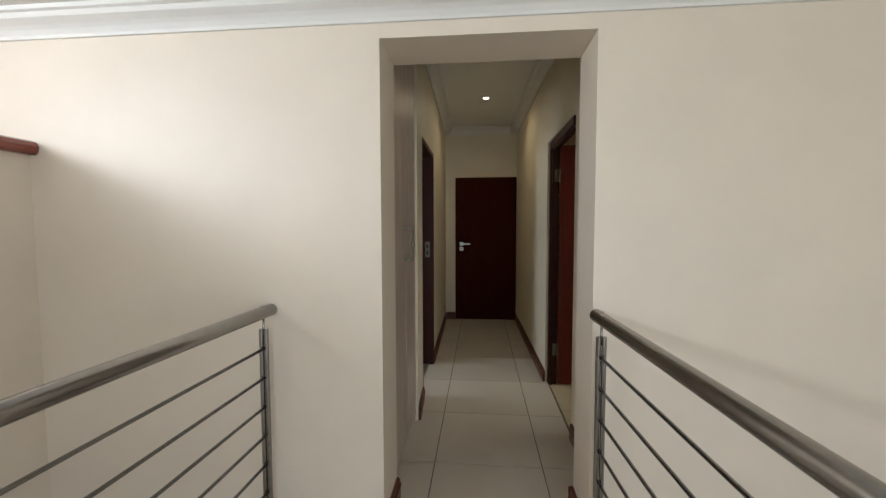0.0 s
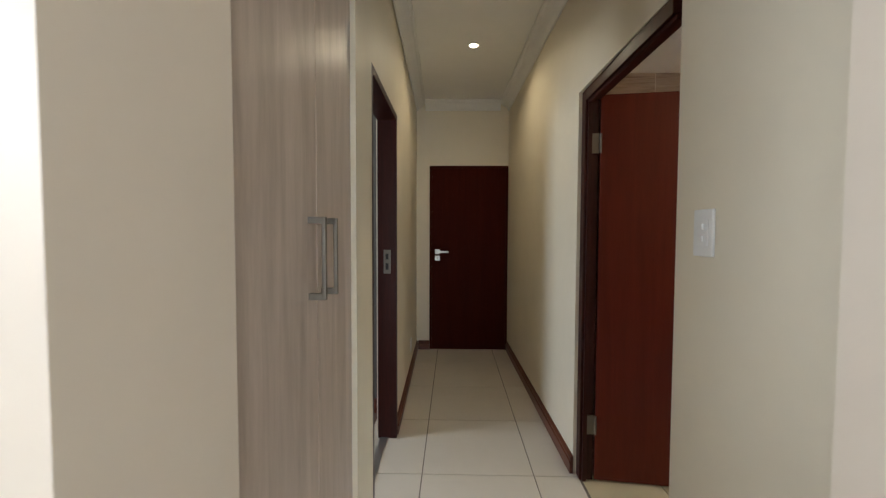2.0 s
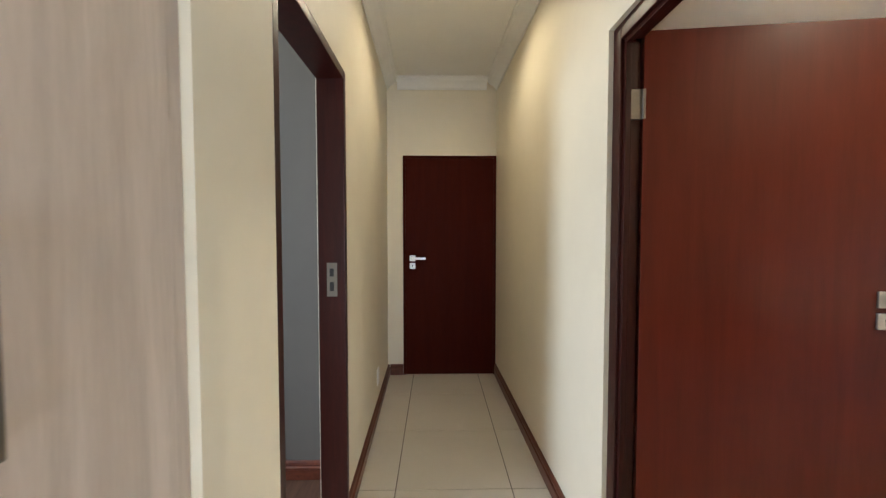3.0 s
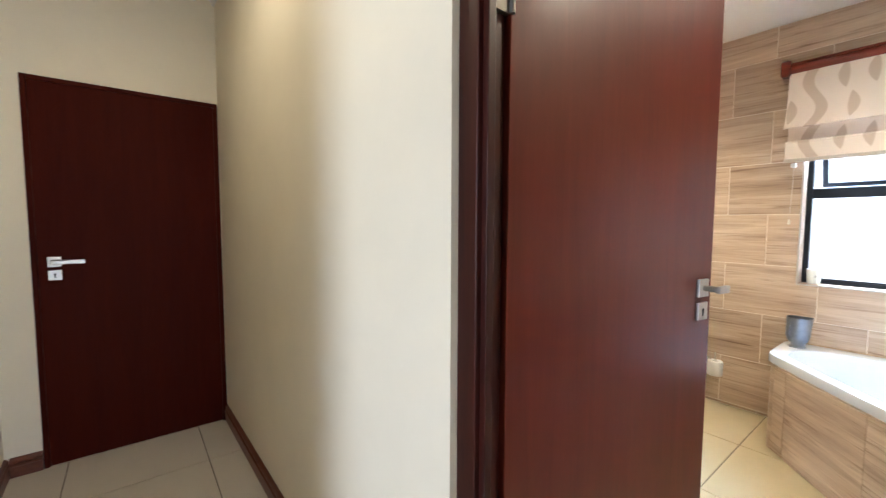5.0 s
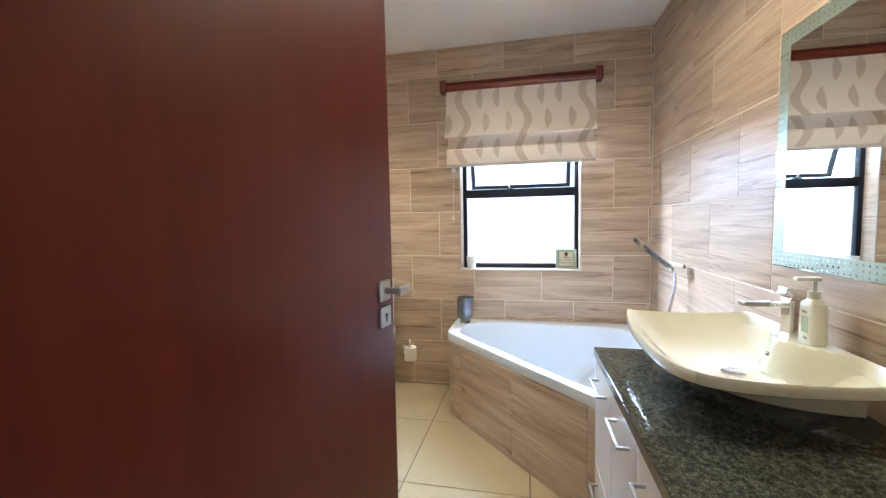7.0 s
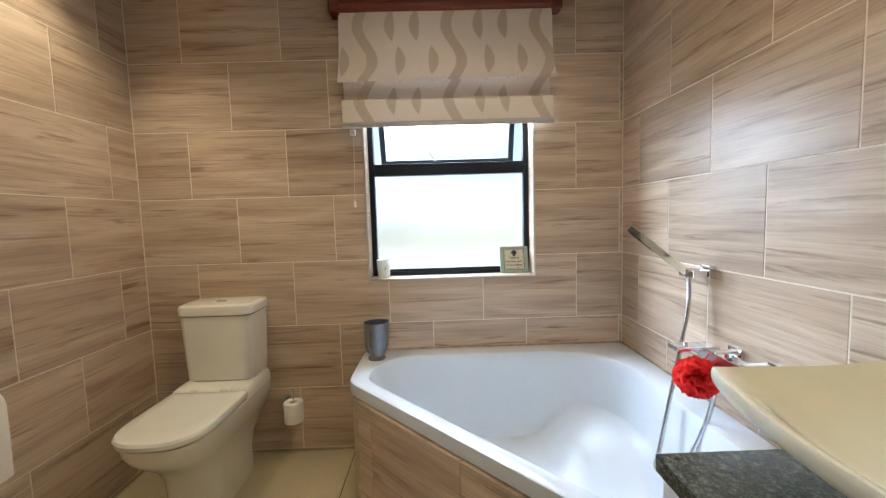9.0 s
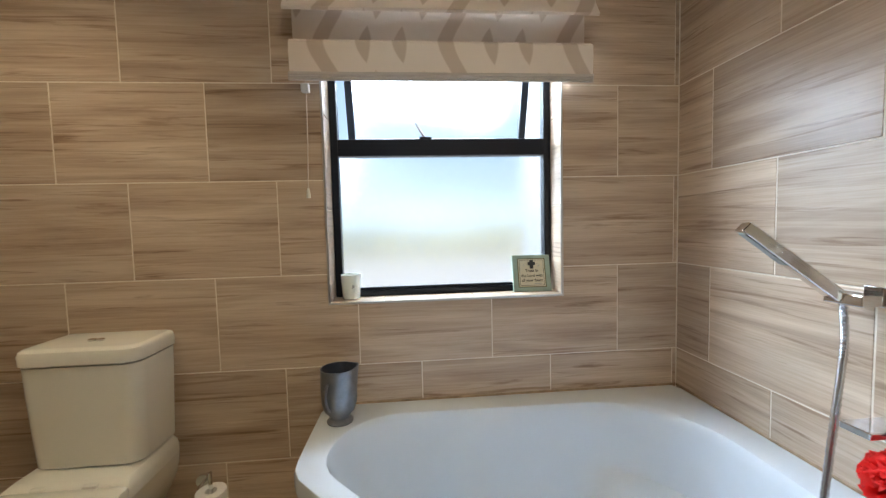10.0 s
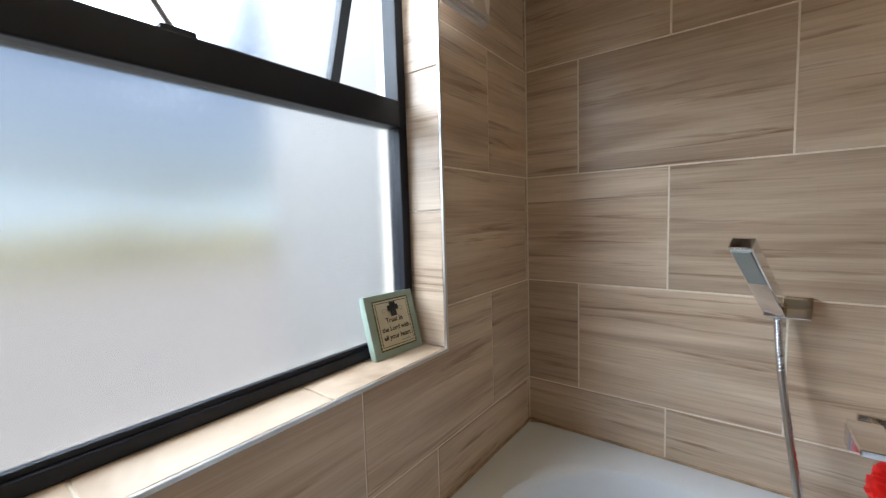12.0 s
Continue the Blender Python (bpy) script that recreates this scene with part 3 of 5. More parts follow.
box_into(bm, RX0 - 0.12, 2.62, 0, RX0, 3.76, 0.9)
box_into(bm, RX0 - 0.12, 2.62, 2.1, RX0, 3.76, CEIL_H)
structure("wall_room_west", bm, M_ROOM, "grey wall with the room's shade in its colour, and a window opening", "wall")
structure("baseboard", sweep(skirt, (RX0, 4.15, 0), (left_x(4) - 0.125, 4.15, 0), (0, -1)), M_SKIRT, "dark stained mahogany skirting board", "skirting")
structure("trim_jamb", bm_box(left_x(3.8) - 0.100, 3.80, 0, left_x(3.8) - 0.088, 3.8195, 2.05, 0.003), M_CORN, "white painted door lining edge", "trim")


def light_switch(at, out, w, h, label, rockers):
    """A white plate on a wall; out is the wall's outward direction."""
    base = Vector(at)
    ang = math.degrees(math.atan2(out[1], out[0])) + 90
    m = Matrix.Translation(base) @ pose(0, 0, 0, 0, 0, ang)
    sw = thing("light_switch" if rockers else "wall_socket", at, label, "switch" if rockers else "socket")
    bm = bm_box(-w / 2, -0.009, -h / 2, w / 2, 0, h / 2, 0.004, 3)
    bm.transform(m)
    part("plate", bm, M_WHITEP, sw)
    bm = bm_box(-w * 0.3, -0.0115, -h * 0.29, w * 0.3, -0.0085, h * 0.29, 0.001)
    bm.transform(m)
    insert = part("insert", bm, M_WHITEP, sw)
    for i in range(rockers):
        z = (i - (rockers - 1) / 2) * 0.032
        bm = bm_box(-0.008, -0.0165, z - 0.0085, 0.008, -0.011, z + 0.0085, 0.0015)
        bm.transform(m)
        part("rocker", bm, M_WHITEP, insert)
    return sw


light_switch((right_x(2.39), 2.392, 1.32), (-1, 0), 0.082, 0.128, "white two-gang light switch on the hall wall", 2)
light_switch((left_x(4.94), 4.94, 0.275), (1, 0), 0.08, 0.12, "white wall socket above the skirting", 0)
light_switch((-1.02, 4.15, 1.34), (0, -1), 0.08, 0.125, "white light switch on the dim room's wall", 1)

# ---- built-in cupboard ----
CX = -0.502
cup = thing("linen_cupboard", (-0.8, 2.25, 0), "built-in cupboard with limed wood-grain doors", "cupboard")
part("carcass", bm_box(-1.09, HY + 0.002, 0.0, CX - 0.024, 2.64, CEIL_H - 0.002, 0.002), M_CUP, cup)
part("filler_strip", bm_box(CX - 0.022, 2.62, 0.0, CX - 0.004, 2.653, CEIL_H - 0.003, 0.001), M_CUP, cup)
for y0, y1, hy in ((HY + 0.006, 2.297, 2.243), (2.301, 2.618, 2.336)):
    dr = part("cupboard_door", bm_box(CX - 0.021, y0, 0.06, CX, y1, CEIL_H - 0.01, 0.0015), M_CUP, cup, "limed wood-grain melamine door")
    bm = bm_box(CX + 0.032, hy - 0.007, 1.155, CX + 0.042, hy + 0.007, 1.355, 0.002)
    box_into(bm, CX, hy - 0.007, 1.339, CX + 0.033, hy + 0.007, 1.355)
    box_into(bm, CX, hy - 0.007, 1.155, CX + 0.033, hy + 0.007, 1.171)
    part("bar_handle", bm, M_BRONZE, dr, "dull bronze square bow handle")
part("plinth", bm_box(CX - 0.05, HY + 0.006, 0.0, CX - 0.023, 2.618, 0.058), M_CUP, cup)


def downlight(x, y, z, label):
    lamp = thing("downlight", (x, y, z), label, "ceiling lamp", "recessed downlights")
    ring = lathe([(0.042, 0.002), (0.044, -0.004), (0.038, -0.008), (0.031, -0.006), (0.030, 0.002)], x, y, 28, z)
    part("trim_ring", ring, M_NICKEL, lamp, "satin nickel ring", True)
    part("bulb", lathe([(0.001, -0.0045), (0.022, -0.0045), (0.028, -0.003), (0.0285, 0.001)], x, y, 24, z), M_BULB, lamp, "glowing lamp face")


downlight(0.0, 4.41, CEIL_H, "lit recessed downlight in the hall ceiling")

# ---- bathroom: structure ----
WY0, WY1, WZ0, WZ1 = 2.52, 3.396, 0.93, 2.12
XO = XE + 0.21
G = 0.0014
bm = bmesh.new()
box_into(bm, XE + G, YS - 0.12, -0.11, XO, WY0, CEIL_B + 0.2)
box_into(bm, XE + G, WY1, -0.11, XO, YN + 0.12, CEIL_B + 0.2)
box_into(bm, XE + G, WY0, -0.11, XO, WY1, WZ0)
box_into(bm, XE + G, WY0, WZ1, XO, WY1, CEIL_B + 0.2)
wall_b_e = structure("wall_bath_east", bm, M_GROUT, "wood-look tiled bathroom wall with the window", "wall")
wall_b_s = structure("wall_bath_south", bm_box(XW, YS - 0.12, -0.11, XE + G, YS - G, CEIL_B + 0.2), M_GROUT, "wood-look tiled bathroom wall behind basin and bath", "wall")
wall_b_n = structure("wall_bath_north", bm_box(XW, YN + G, -0.11, XE + G, YN + 0.12, CEIL_B + 0.2), M_GROUT, "wood-look tiled bathroom wall beside the toilet", "wall")
structure("ceiling_bath", bm_box(XW, YS, CEIL_B, XE + G, YN, CEIL_B + 0.1), M_CEIL, "white bathroom ceiling", "ceiling")
floor_b = structure("floor_bath", bm_box(XW, YS - 0.1, -0.11, XE + G, YN + G, -0.004), M_FGROUT, "sand coloured tiled bathroom floor", "floor")
wall_b_w = structure("wall_bath_west", bm_box(XW + 0.0005, 3.46, 0, XW + 0.006, YN + G, CEIL_B), M_GROUT, "wood-look tiled wall behind the bathroom door", "wall")

reveal_lining = thing("window_reveal", (XE, 2.95, WZ0), "tiled window reveal with thin metal edge trim", "window reveal", kind="structure")


def lining(name, length, depth, m):
    """A row of cut tiles: local x along the row, y into the reveal."""
    n = 0
    x = 0.0
    while x < length - 0.01:
        w = min(0.338, length - x)
        bm = bm_box(x + 0.001, 0.0, -0.004, x + w - 0.001, depth, 0.004, 0.001, 1)
        bm.transform(m)
        part(name, bm, M_TILE_L, reveal_lining)
        x += 0.34


D = 0.155
lining("sill_tile", WY1 - WY0, D, Matrix(((0, 1, 0, XE + 0.004), (1, 0, 0, WY0), (0, 0, 1, WZ0), (0, 0, 0, 1))))
lining("reveal_tile", WZ1 - WZ0 - 0.006, D, Matrix(((0, 1, 0, XE + 0.004), (0, 0, 1, WY0), (1, 0, 0, WZ0 + 0.005), (0, 0, 0, 1))))
lining("reveal_tile", WZ1 - WZ0 - 0.006, D, Matrix(((0, 1, 0, XE + 0.004), (0, 0, 1, WY1), (1, 0, 0, WZ0 + 0.005), (0, 0, 0, 1))))
lining("reveal_tile", WY1 - WY0, D, Matrix(((0, 1, 0, XE + 0.004), (1, 0, 0, WY0), (0, 0, 1, WZ1), (0, 0, 0, 1))))
for a in ((WY0 - 0.005, WZ0 - 0.005, WY1 + 0.005, WZ0 + 0.003), (WY0 - 0.005, WZ0 + 0.003, WY0 + 0.003, WZ1), (WY1 - 0.003, WZ0 + 0.003, WY1 + 0.005, WZ1)):
    part("edge_trim", bm_box(XE - 0.0025, a[0], a[1], XE + 0.006, a[2], a[3], 0.001, 1), M_TRIM, reveal_lining, "thin metal tile trim")

# ---- window ----
FX0, FX1 = XE + 0.105, XE + 0.15
win = thing("window_1", (FX0, 2.95, WZ0), "charcoal aluminium window with frosted glass, top sash open", "window", kind="structure")
F = 0.028
y0, y1, z0, z1 = WY0 + 0.004, WY1 - 0.004, WZ0 + 0.005, WZ1 - 0.005
part("frame_side", bm_box(FX0, y0, z0, FX1, y0 + F, z1, 0.003), M_ALU, win)
part("frame_side", bm_box(FX0, y1 - F, z0, FX1, y1, z1, 0.003), M_ALU, win)
part("frame_bottom", bm_box(FX0, y0 + F, z0, FX1, y1 - F, z0 + 0.024, 0.003), M_ALU, win)
part("frame_top", bm_box(FX0, y0 + F, z1 - F, FX1, y1 - F, z1, 0.003), M_ALU, win)
part("transom", bm_box(FX0 - 0.004, y0 + F, 1.481, FX1 + 0.004, y1 - F, 1.545, 0.004), M_ALU, win)
part("glazing_bead", bm_box(FX0 + 0.006, y0 + F, z0 + 0.024, FX0 + 0.018, y1 - F, z0 + 0.034, 0.002), M_ALU, win)
pane = part("pane", bm_box(FX0 + 0.02, y0 + F - 0.006, z0 + 0.02, FX0 + 0.026, y1 - F + 0.006, 1.484), M_FROST, win, "frosted glass pane")
pane.visible_shadow = False
tilt = pose(FX1 + 0.004, 0, z1 - 0.03, 0, -18.5, 0)
S0, S1, SH = y0 + F + 0.012, y1 - F - 0.012, z1 - 0.03 - 1.535
for nm, dims in (("sash_side", (0, S0, -SH, 0.028, S0 + 0.03, 0)), ("sash_side", (0, S1 - 0.03, -SH, 0.028, S1, 0)),
                 ("sash_bottom", (0, S0 + 0.03, -SH, 0.028, S1 - 0.03, -SH + 0.03)), ("sash_top", (0, S0 + 0.03, -0.03, 0.028, S1 - 0.03, 0))):
    bm = bm_box(*dims, 0.002)
    bm.transform(tilt)
    part(nm, bm, M_ALU, win, "charcoal aluminium sash bar")
bm = bm_box(0.011, S0 + 0.025, -SH + 0.025, 0.017, S1 - 0.025, -0.025)
bm.transform(tilt)
pane2 = part("sash_pane", bm, M_FROST, win, "frosted glass pane of the open sash")
pane2.visible_shadow = False
part("stay_arm", pipe([(FX0 + 0.02, 3.025, 1.552), (FX0 + 0.022, 3.043, 1.58), (FX0 + 0.024, 3.062, 1.612)], 0.005, 8, 3), M_NICKEL, win, "steel window stay")
part("stay_block", bm_box(FX0 + 0.005, 3.0, 1.545, FX0 + 0.035, 3.05, 1.556, 0.002), M_ALU, win)

# ---- outside ----
structure("ground", bm_box(-900, -900, -3.2, 900, 900, -2.95), M_GRASS, "dry lawn reaching to the horizon", "ground")
structure("pavement", bm_box(XO + 0.3, -50, -2.95, XO + 48, 60, -2.93), M_PAVE, "pale paved yard below the window", "paving")
structure("wall_outside", bm_box(XO, 2.10, -2.95, XO + 0.8, 2.37, 3.4), M_STUCCO, "pale stucco wall fin outside the window", "wall")
bm = bmesh.new()
for i in range(900):
    a = random.uniform(-1.35, 1.35)
    r = random.uniform(62, 76)
    x, y = XO + r * math.cos(a), 3 + r * math.sin(a)
    z = random.uniform(-2.9, 0.2 + 0.9 * noise.noise(Vector((a * 6, 0, 0))))
    m = pose(x, y, z, random.uniform(0, 360), random.uniform(0, 360), 0) @ Matrix.Diagonal((random.uniform(0.6, 1.4), random.uniform(0.6, 1.4), random.uniform(0.5, 1.1), 1))
    bmesh.ops.create_icosphere(bm, subdivisions=1, radius=1.6, matrix=m)
for v in bm.verts:
    v.co += noise.noise_vector(v.co * 1.7) * 0.4
single("far_scrub", bm, M_LEAF, "distant dry yellow-green scrub beyond the yard", "scrub", kind="stuff")

bm = bmesh.new()
NR = 60
crest, foot = [], []
for i in range(NR + 1):
    a = -1.3 + 2.6 * i / NR
    x, y = XO + 320 * math.cos(a), 3 + 320 * math.sin(a)
    foot.append(bm.verts.new((x, y, -3.0)))
    crest.append(bm.verts.new((x + 60 * math.cos(a), y + 60 * math.sin(a), 24 + 9 * noise.noise(Vector((a * 3, 1.5, 0))) + 3 * noise.noise(Vector((a * 11, 0.5, 0))))))
for i in range(NR):
    bm.faces.new((foot[i], foot[i + 1], crest[i + 1], crest[i]))
structure("backdrop", bm, M_HILL, "hills on the horizon with blue haze put into their colour", "hills")

# ---- roman blind ----
blind = thing("roman_blind", (3.30, 2.96, 2.30), "half-raised cream roman blind with taupe ogee pattern", "blind")
prof = [(3.345, 2.275), (3.318, 2.262), (3.312, 2.15), (3.296, 2.05), (3.268, 1.965), (3.245, 1.925), (3.238, 1.915), (3.246, 1.909), (3.268, 1.925), (3.292, 1.955), (3.31, 1.98)]
prof2 = [(3.352, 1.838), (3.315, 1.840), (3.288, 1.836), (3.274, 1.824), (3.272, 1.79), (3.275, 1.75), (3.278, 1.724)]
prof3 = [(3.350, 1.99), (3.352, 1.93), (3.353, 1.83)]


def cloth(profile, ya, yb, n, thick, swayf):
    bm = bmesh.new()
    rows = []
    for i in range(n + 1):
        t = i / n
        y = ya + (yb - ya) * t
        row = []
        for k, (x, z) in enumerate(profile):
            g = swayf(t, k / (len(profile) - 1))
            row.append(bm.verts.new((x + g, y, z + g * 0.4)))
        rows.append(row)
    for a, b in zip(rows, rows[1:]):
        for k in range(len(profile) - 1):
            bm.faces.new((a[k], a[k + 1], b[k + 1], b[k]))
    bmesh.ops.recalc_face_normals(bm, faces=bm.faces)
    bmesh.ops.solidify(bm, geom=list(bm.faces), thickness=thick)
    return bm


part("upper_fold", cloth(prof, 2.432, 3.485, 48, 0.002, lambda t, s: -0.006 * s * math.sin(t * 9.5) - 0.003 * s * math.sin(t * 31 + 1)), M_FAB, blind, "cream cloth with taupe ogees", True)
part("lower_fold", cloth(prof2, 2.440, 3.478, 48, 0.002, lambda t, s: -0.004 * math.sin(t * 8 + 2) * s), M_FAB, blind, "cream cloth with taupe ogees", True)
part("band", cloth(prof3, 2.436, 3.482, 24, 0.002, lambda t, s: 0.0), M_FAB, blind, "recessed cream cloth with taupe ogees", True)
for k in range(3):
    part("hem", bm_box(3.272 + 0.006 * k, 2.436 - 0.002 * k, 1.715 - 0.006 * k, 3.285 + 0.006 * k, 3.482 + 0.002 * k, 1.726 - 0.005 * k, 0.003), M_BAR, blind, "stacked cream cloth hem")
part("batten", bm_box(3.335, 2.44, 2.24, 3.360, 3.48, 2.29), M_BAR, blind)
part("pull_cord", pipe([(3.325, 3.438, 1.735), (3.326, 3.440, 1.55), (3.327, 3.446, 1.345)], 0.0016, 6, 4), M_BAR, blind)
part("cord_lock", bm_box(3.305, 3.425, 1.672, 3.33, 3.452, 1.700, 0.004), M_WHITEP, blind)
part("cord_pull", lathe([(0.003, 0.03), (0.0055, 0.02), (0.008, 0.0), (0.007, -0.004)], 3.327, 3.446, 12, 1.318), M_WAX, blind, "small wooden cord pull", True)

pelmet = thing("blind_pelmet", (3.33, 2.955, 2.27), "polished dark mahogany pelmet rail over the blind", "pelmet")
pp = [(0, 0.0), (0.036, -0.004), (0.054, 0.003), (0.063, 0.016), (0.064, 0.03), (0.058, 0.043), (0.05, 0.05), (0.056, 0.055), (0.054, 0.064), (0.04, 0.068), (0, 0.068)]
part("rail", sweep(pp, (XE - 0.002, 2.41, 2.262), (XE - 0.002, 3.5, 2.262), (-1, 0)), M_PELM, pelmet)
for ya in (2.392, 3.482):
    bm = bm_box(XE - 0.082, ya - 0.006, 2.247, XE - 0.001, ya + 0.044, 2.342, 0.016, 4)
    part("end_block", bm, M_PELM, pelmet, "bevelled mahogany end block")

# ---- corner bath ----
TZ = 0.553
outer = rounded([(XE - 0.002, YS + 0.002), (XE - 0.002, 3.437), (2.955, 3.437), (1.998, 2.545), (1.998, YS + 0.002)], [0.0, 0.03, 0.12, 0.05, 0.0], 8)
bath = thing("corner_bath", (2.8, 2.7, 0), "white acrylic corner bath set in a tiled surround", "bathtub")
inner_poly = rounded([(XE - 0.115, YS + 0.115), (XE - 0.10, 3.30), (2.99, 3.37), (2.14, 2.585), (2.14, YS + 0.12)], [0.33, 0.22, 0.17, 0.22, 0.10], 10)


def resample(poly, n, c):
    """Points of the polygon along n even angles about c."""
    out = []
    k = len(poly)
    for i in range(n):
        a = 2 * math.pi * i / n
        d = Vector((math.cos(a), math.sin(a)))
        best = None
        for j in range(k):
            p, q = Vector(poly[j]) - c, Vector(poly[(j + 1) % k]) - c
            e = q - p
            den = d.x * e.y - d.y * e.x
            if abs(den) < 1e-9:
                continue
            t = (p.x * e.y - p.y * e.x) / den
            s = (p.x * d.y - p.y * d.x) / den
            if t > 0 and -1e-6 <= s <= 1 + 1e-6 and (best is None or t > best):
                best = t
        out.append(c + d * best)
    return out


C = Vector((2.83, 2.72))
NB = 128
ro, ri = resample(outer, NB, C), resample(inner_poly, NB, C)


def blend(a, b, t, z):
    return [(*(p.lerp(q, t)), z) for p, q in zip(a, b)]


rings = [blend(ro, ro, 0, TZ - 0.05), blend(ro, ri, 0.0, TZ - 0.012), blend(ro, ri, 0.04, TZ - 0.002), blend(ro, ri, 0.1, TZ), blend(ro, ri, 0.86, TZ - 0.001), blend(ro, ri, 0.95, TZ - 0.004), blend(ro, ri, 1.0, TZ - 0.014)]
for s in range(1, 23):
    t = s / 22
    ring = []
    for p in ri:
        v = p - C
        r = 1 - 0.24 * t if t < 0.72 else (1 - 0.24 * 0.72) * max(0.0, 1 - ((t - 0.72) / 0.28) ** 1.0)
        z = -0.014 - 0.40 * math.sin(min(1, t / 0.74) * math.pi / 2) ** 1.2
        q = C + v * r
        w = Vector((q.x - 3.17, q.y - 2.10))
        d = (w.x / 0.47) ** 2 + (w.y / 0.38) ** 2
        seat = -0.215 - 0.02 * max(0.0, 1 - d)
        k = 1 / (1 + math.exp((d - 1) * 4.5))
        z = z * (1 - k) + max(z, seat) * k
        ring.append((q.x, q.y, TZ + z))
    rings.append(ring)
shell = part("tub_shell", loft(rings, False, False), M_TUB, bath, "glossy white acrylic tub", True)
drain = lathe([(0.001, 0.004), (0.026, 0.004), (0.034, 0.001), (0.034, -0.003)], 2.93, 2.90, 24, TZ - 0.409)
part("drain", drain, M_CHROME, bath, "chrome drain", True)
surround = part("surround", loft([blend(ro, [C] * NB, 0.055, 0.0), blend(ro, [C] * NB, 0.055, TZ - 0.03)], True, False), M_GROUT, bath, "tile-clad bath surround")


def panel_tiles():
    """Tiles on the slanted bath front."""
    a, b = Vector((2.886, 3.379)), Vector((2.05, 2.597))
    d = (b - a).normalized()
    nrm = Vector((d.y, -d.x))
    if nrm.x > 0:
        nrm = -nrm
    L = (b - a).length
    s = -0.002
    for w in (0.095, 0.495, 0.495, 0.09):
        e = min(s + w, L)
        m = Matrix(((d.x, -nrm.x, 0, a.x + nrm.x * 0.004), (d.y, -nrm.y, 0, a.y + nrm.y * 0.004), (0, 0, 1, 0), (0, 0, 0, 1)))
        bm = bm_box(s + 0.0015, -0.004, 0.003, e - 0.0015, 0.016, 0.497, 0.001, 1)
        bm.transform(Matrix.Translation((-(s + e) / 2, 0, -0.25)))
        ob = part("tile", bm, M_TILE, surround)
        ob.data.transform(Matrix.Translation(ORIGIN[surround.name]))
        ob.matrix_local = Matrix.Translation(-ORIGIN[surround.name]) @ m @ Matrix.Translation(((s + e) / 2, 0, 0.25))
        s = e


panel_tiles()
bm = bm_box(2.935, 3.406, 0.003, XE - 0.006, 3.414, 0.497, 0.001, 1)
part("tile", bm, M_TILE, surround)
bm = bm_prism([(2.883, 3.384), (2.899, 3.399), (2.914, 3.409), (2.932, 3.414), (2.932, 3.395), (2.915, 3.385), (2.90, 3.37)], 0.003, 0.497)
part("tile", bm, M_TILE, surround)

M_SEAL = plain("aged_sealant", (0.40, 0.29, 0.19), 0.7, vary=0.35, scale=18)
part("sealant", bm_box(XE - 0.006, YS + 0.004, TZ - 0.004, XE - 0.0005, 3.43, TZ + 0.0045, 0.002, 1), M_SEAL, bath, "browned sealant bead")
part("sealant", bm_box(2.0, YS + 0.0005, TZ - 0.004, XE - 0.006, YS + 0.006, TZ + 0.0045, 0.002, 1), M_SEAL, bath, "browned sealant bead")

# ---- shower set and mixer on the south wall ----
shower = thing("hand_shower", (2.68, YS, 1.02), "square chrome hand shower on a wall bracket with hose", "shower")
part("wall_bracket", bm_box(2.655, YS - 0.001, 1.005, 2.705, YS + 0.024, 1.05, 0.002), M_CHROME, shower)
part("bracket_arm", bm_box(2.662, YS + 0.02, 1.008, 2.745, YS + 0.078, 1.034, 0.003), M_CHROME, shower)
head_m = look((2.722, YS + 0.066, 1.022), (2.785, 2.291, 1.18))
bm = bm_box(-0.021, -0.014, -0.255, 0.021, 0.014, 0.0, 0.003)
bm.transform(head_m)
part("handset", bm, M_CHROME, shower, "square chrome handset")
bm = bm_box(-0.017, -0.016, -0.245, 0.017, -0.0135, -0.13, 0.001)
bm.transform(head_m)
part("spray_face", bm, M_GREYP, shower, "grey spray face")
hose_pts = [(2.719, YS + 0.058, 1.015), (2.712, YS + 0.058, 0.92), (2.700, YS + 0.084, 0.80), (2.672, YS + 0.140, 0.60), (2.638, YS + 0.20, 0.40), (2.585, YS + 0.24, 0.355), (2.545, YS + 0.17, 0.40), (2.525, YS + 0.11, 0.56), (2.52, YS + 0.075, 0.742)]
part("hose", pipe(hose_pts, lambda i: 0.0085 if i % 2 else 0.007, 10, 24), M_STEELL, shower, "ribbed chrome hose", True)
mixer = thing("bath_mixer", (2.48, YS, 0.77), "chrome bath mixer with flat spout", "mixer tap")
part("body", bm_box(2.33, YS + 0.05, 0.742, 2.60, YS + 0.095, 0.785, 0.003), M_STEELL, mixer)
for x in (2.385, 2.545):
    part("flange", bm_box(x - 0.03, YS - 0.001, 0.735, x + 0.03, YS + 0.012, 0.795, 0.003), M_CHROME, mixer)
    part("inlet", bm_cyl((x, YS + 0.01, 0.765), (x, YS + 0.055, 0.765), 0.016, 16), M_CHROME, mixer, "", True)
part("spout", bm_box(2.545, YS + 0.06, 0.785, 2.60, YS + 0.20, 0.80, 0.003), M_CHROME, mixer, "flat chrome spout")
for x in (2.48, 2.36):
    bm = bm_cyl((x, YS + 0.072, 0.784), (x, YS + 0.072, 0.802), 0.018, 18)
    box_into(bm, x - 0.011, YS + 0.055, 0.80, x + 0.011, YS + 0.13, 0.81, 0.003)
    part("lever", bm, M_CHROME, mixer, "chrome lever")


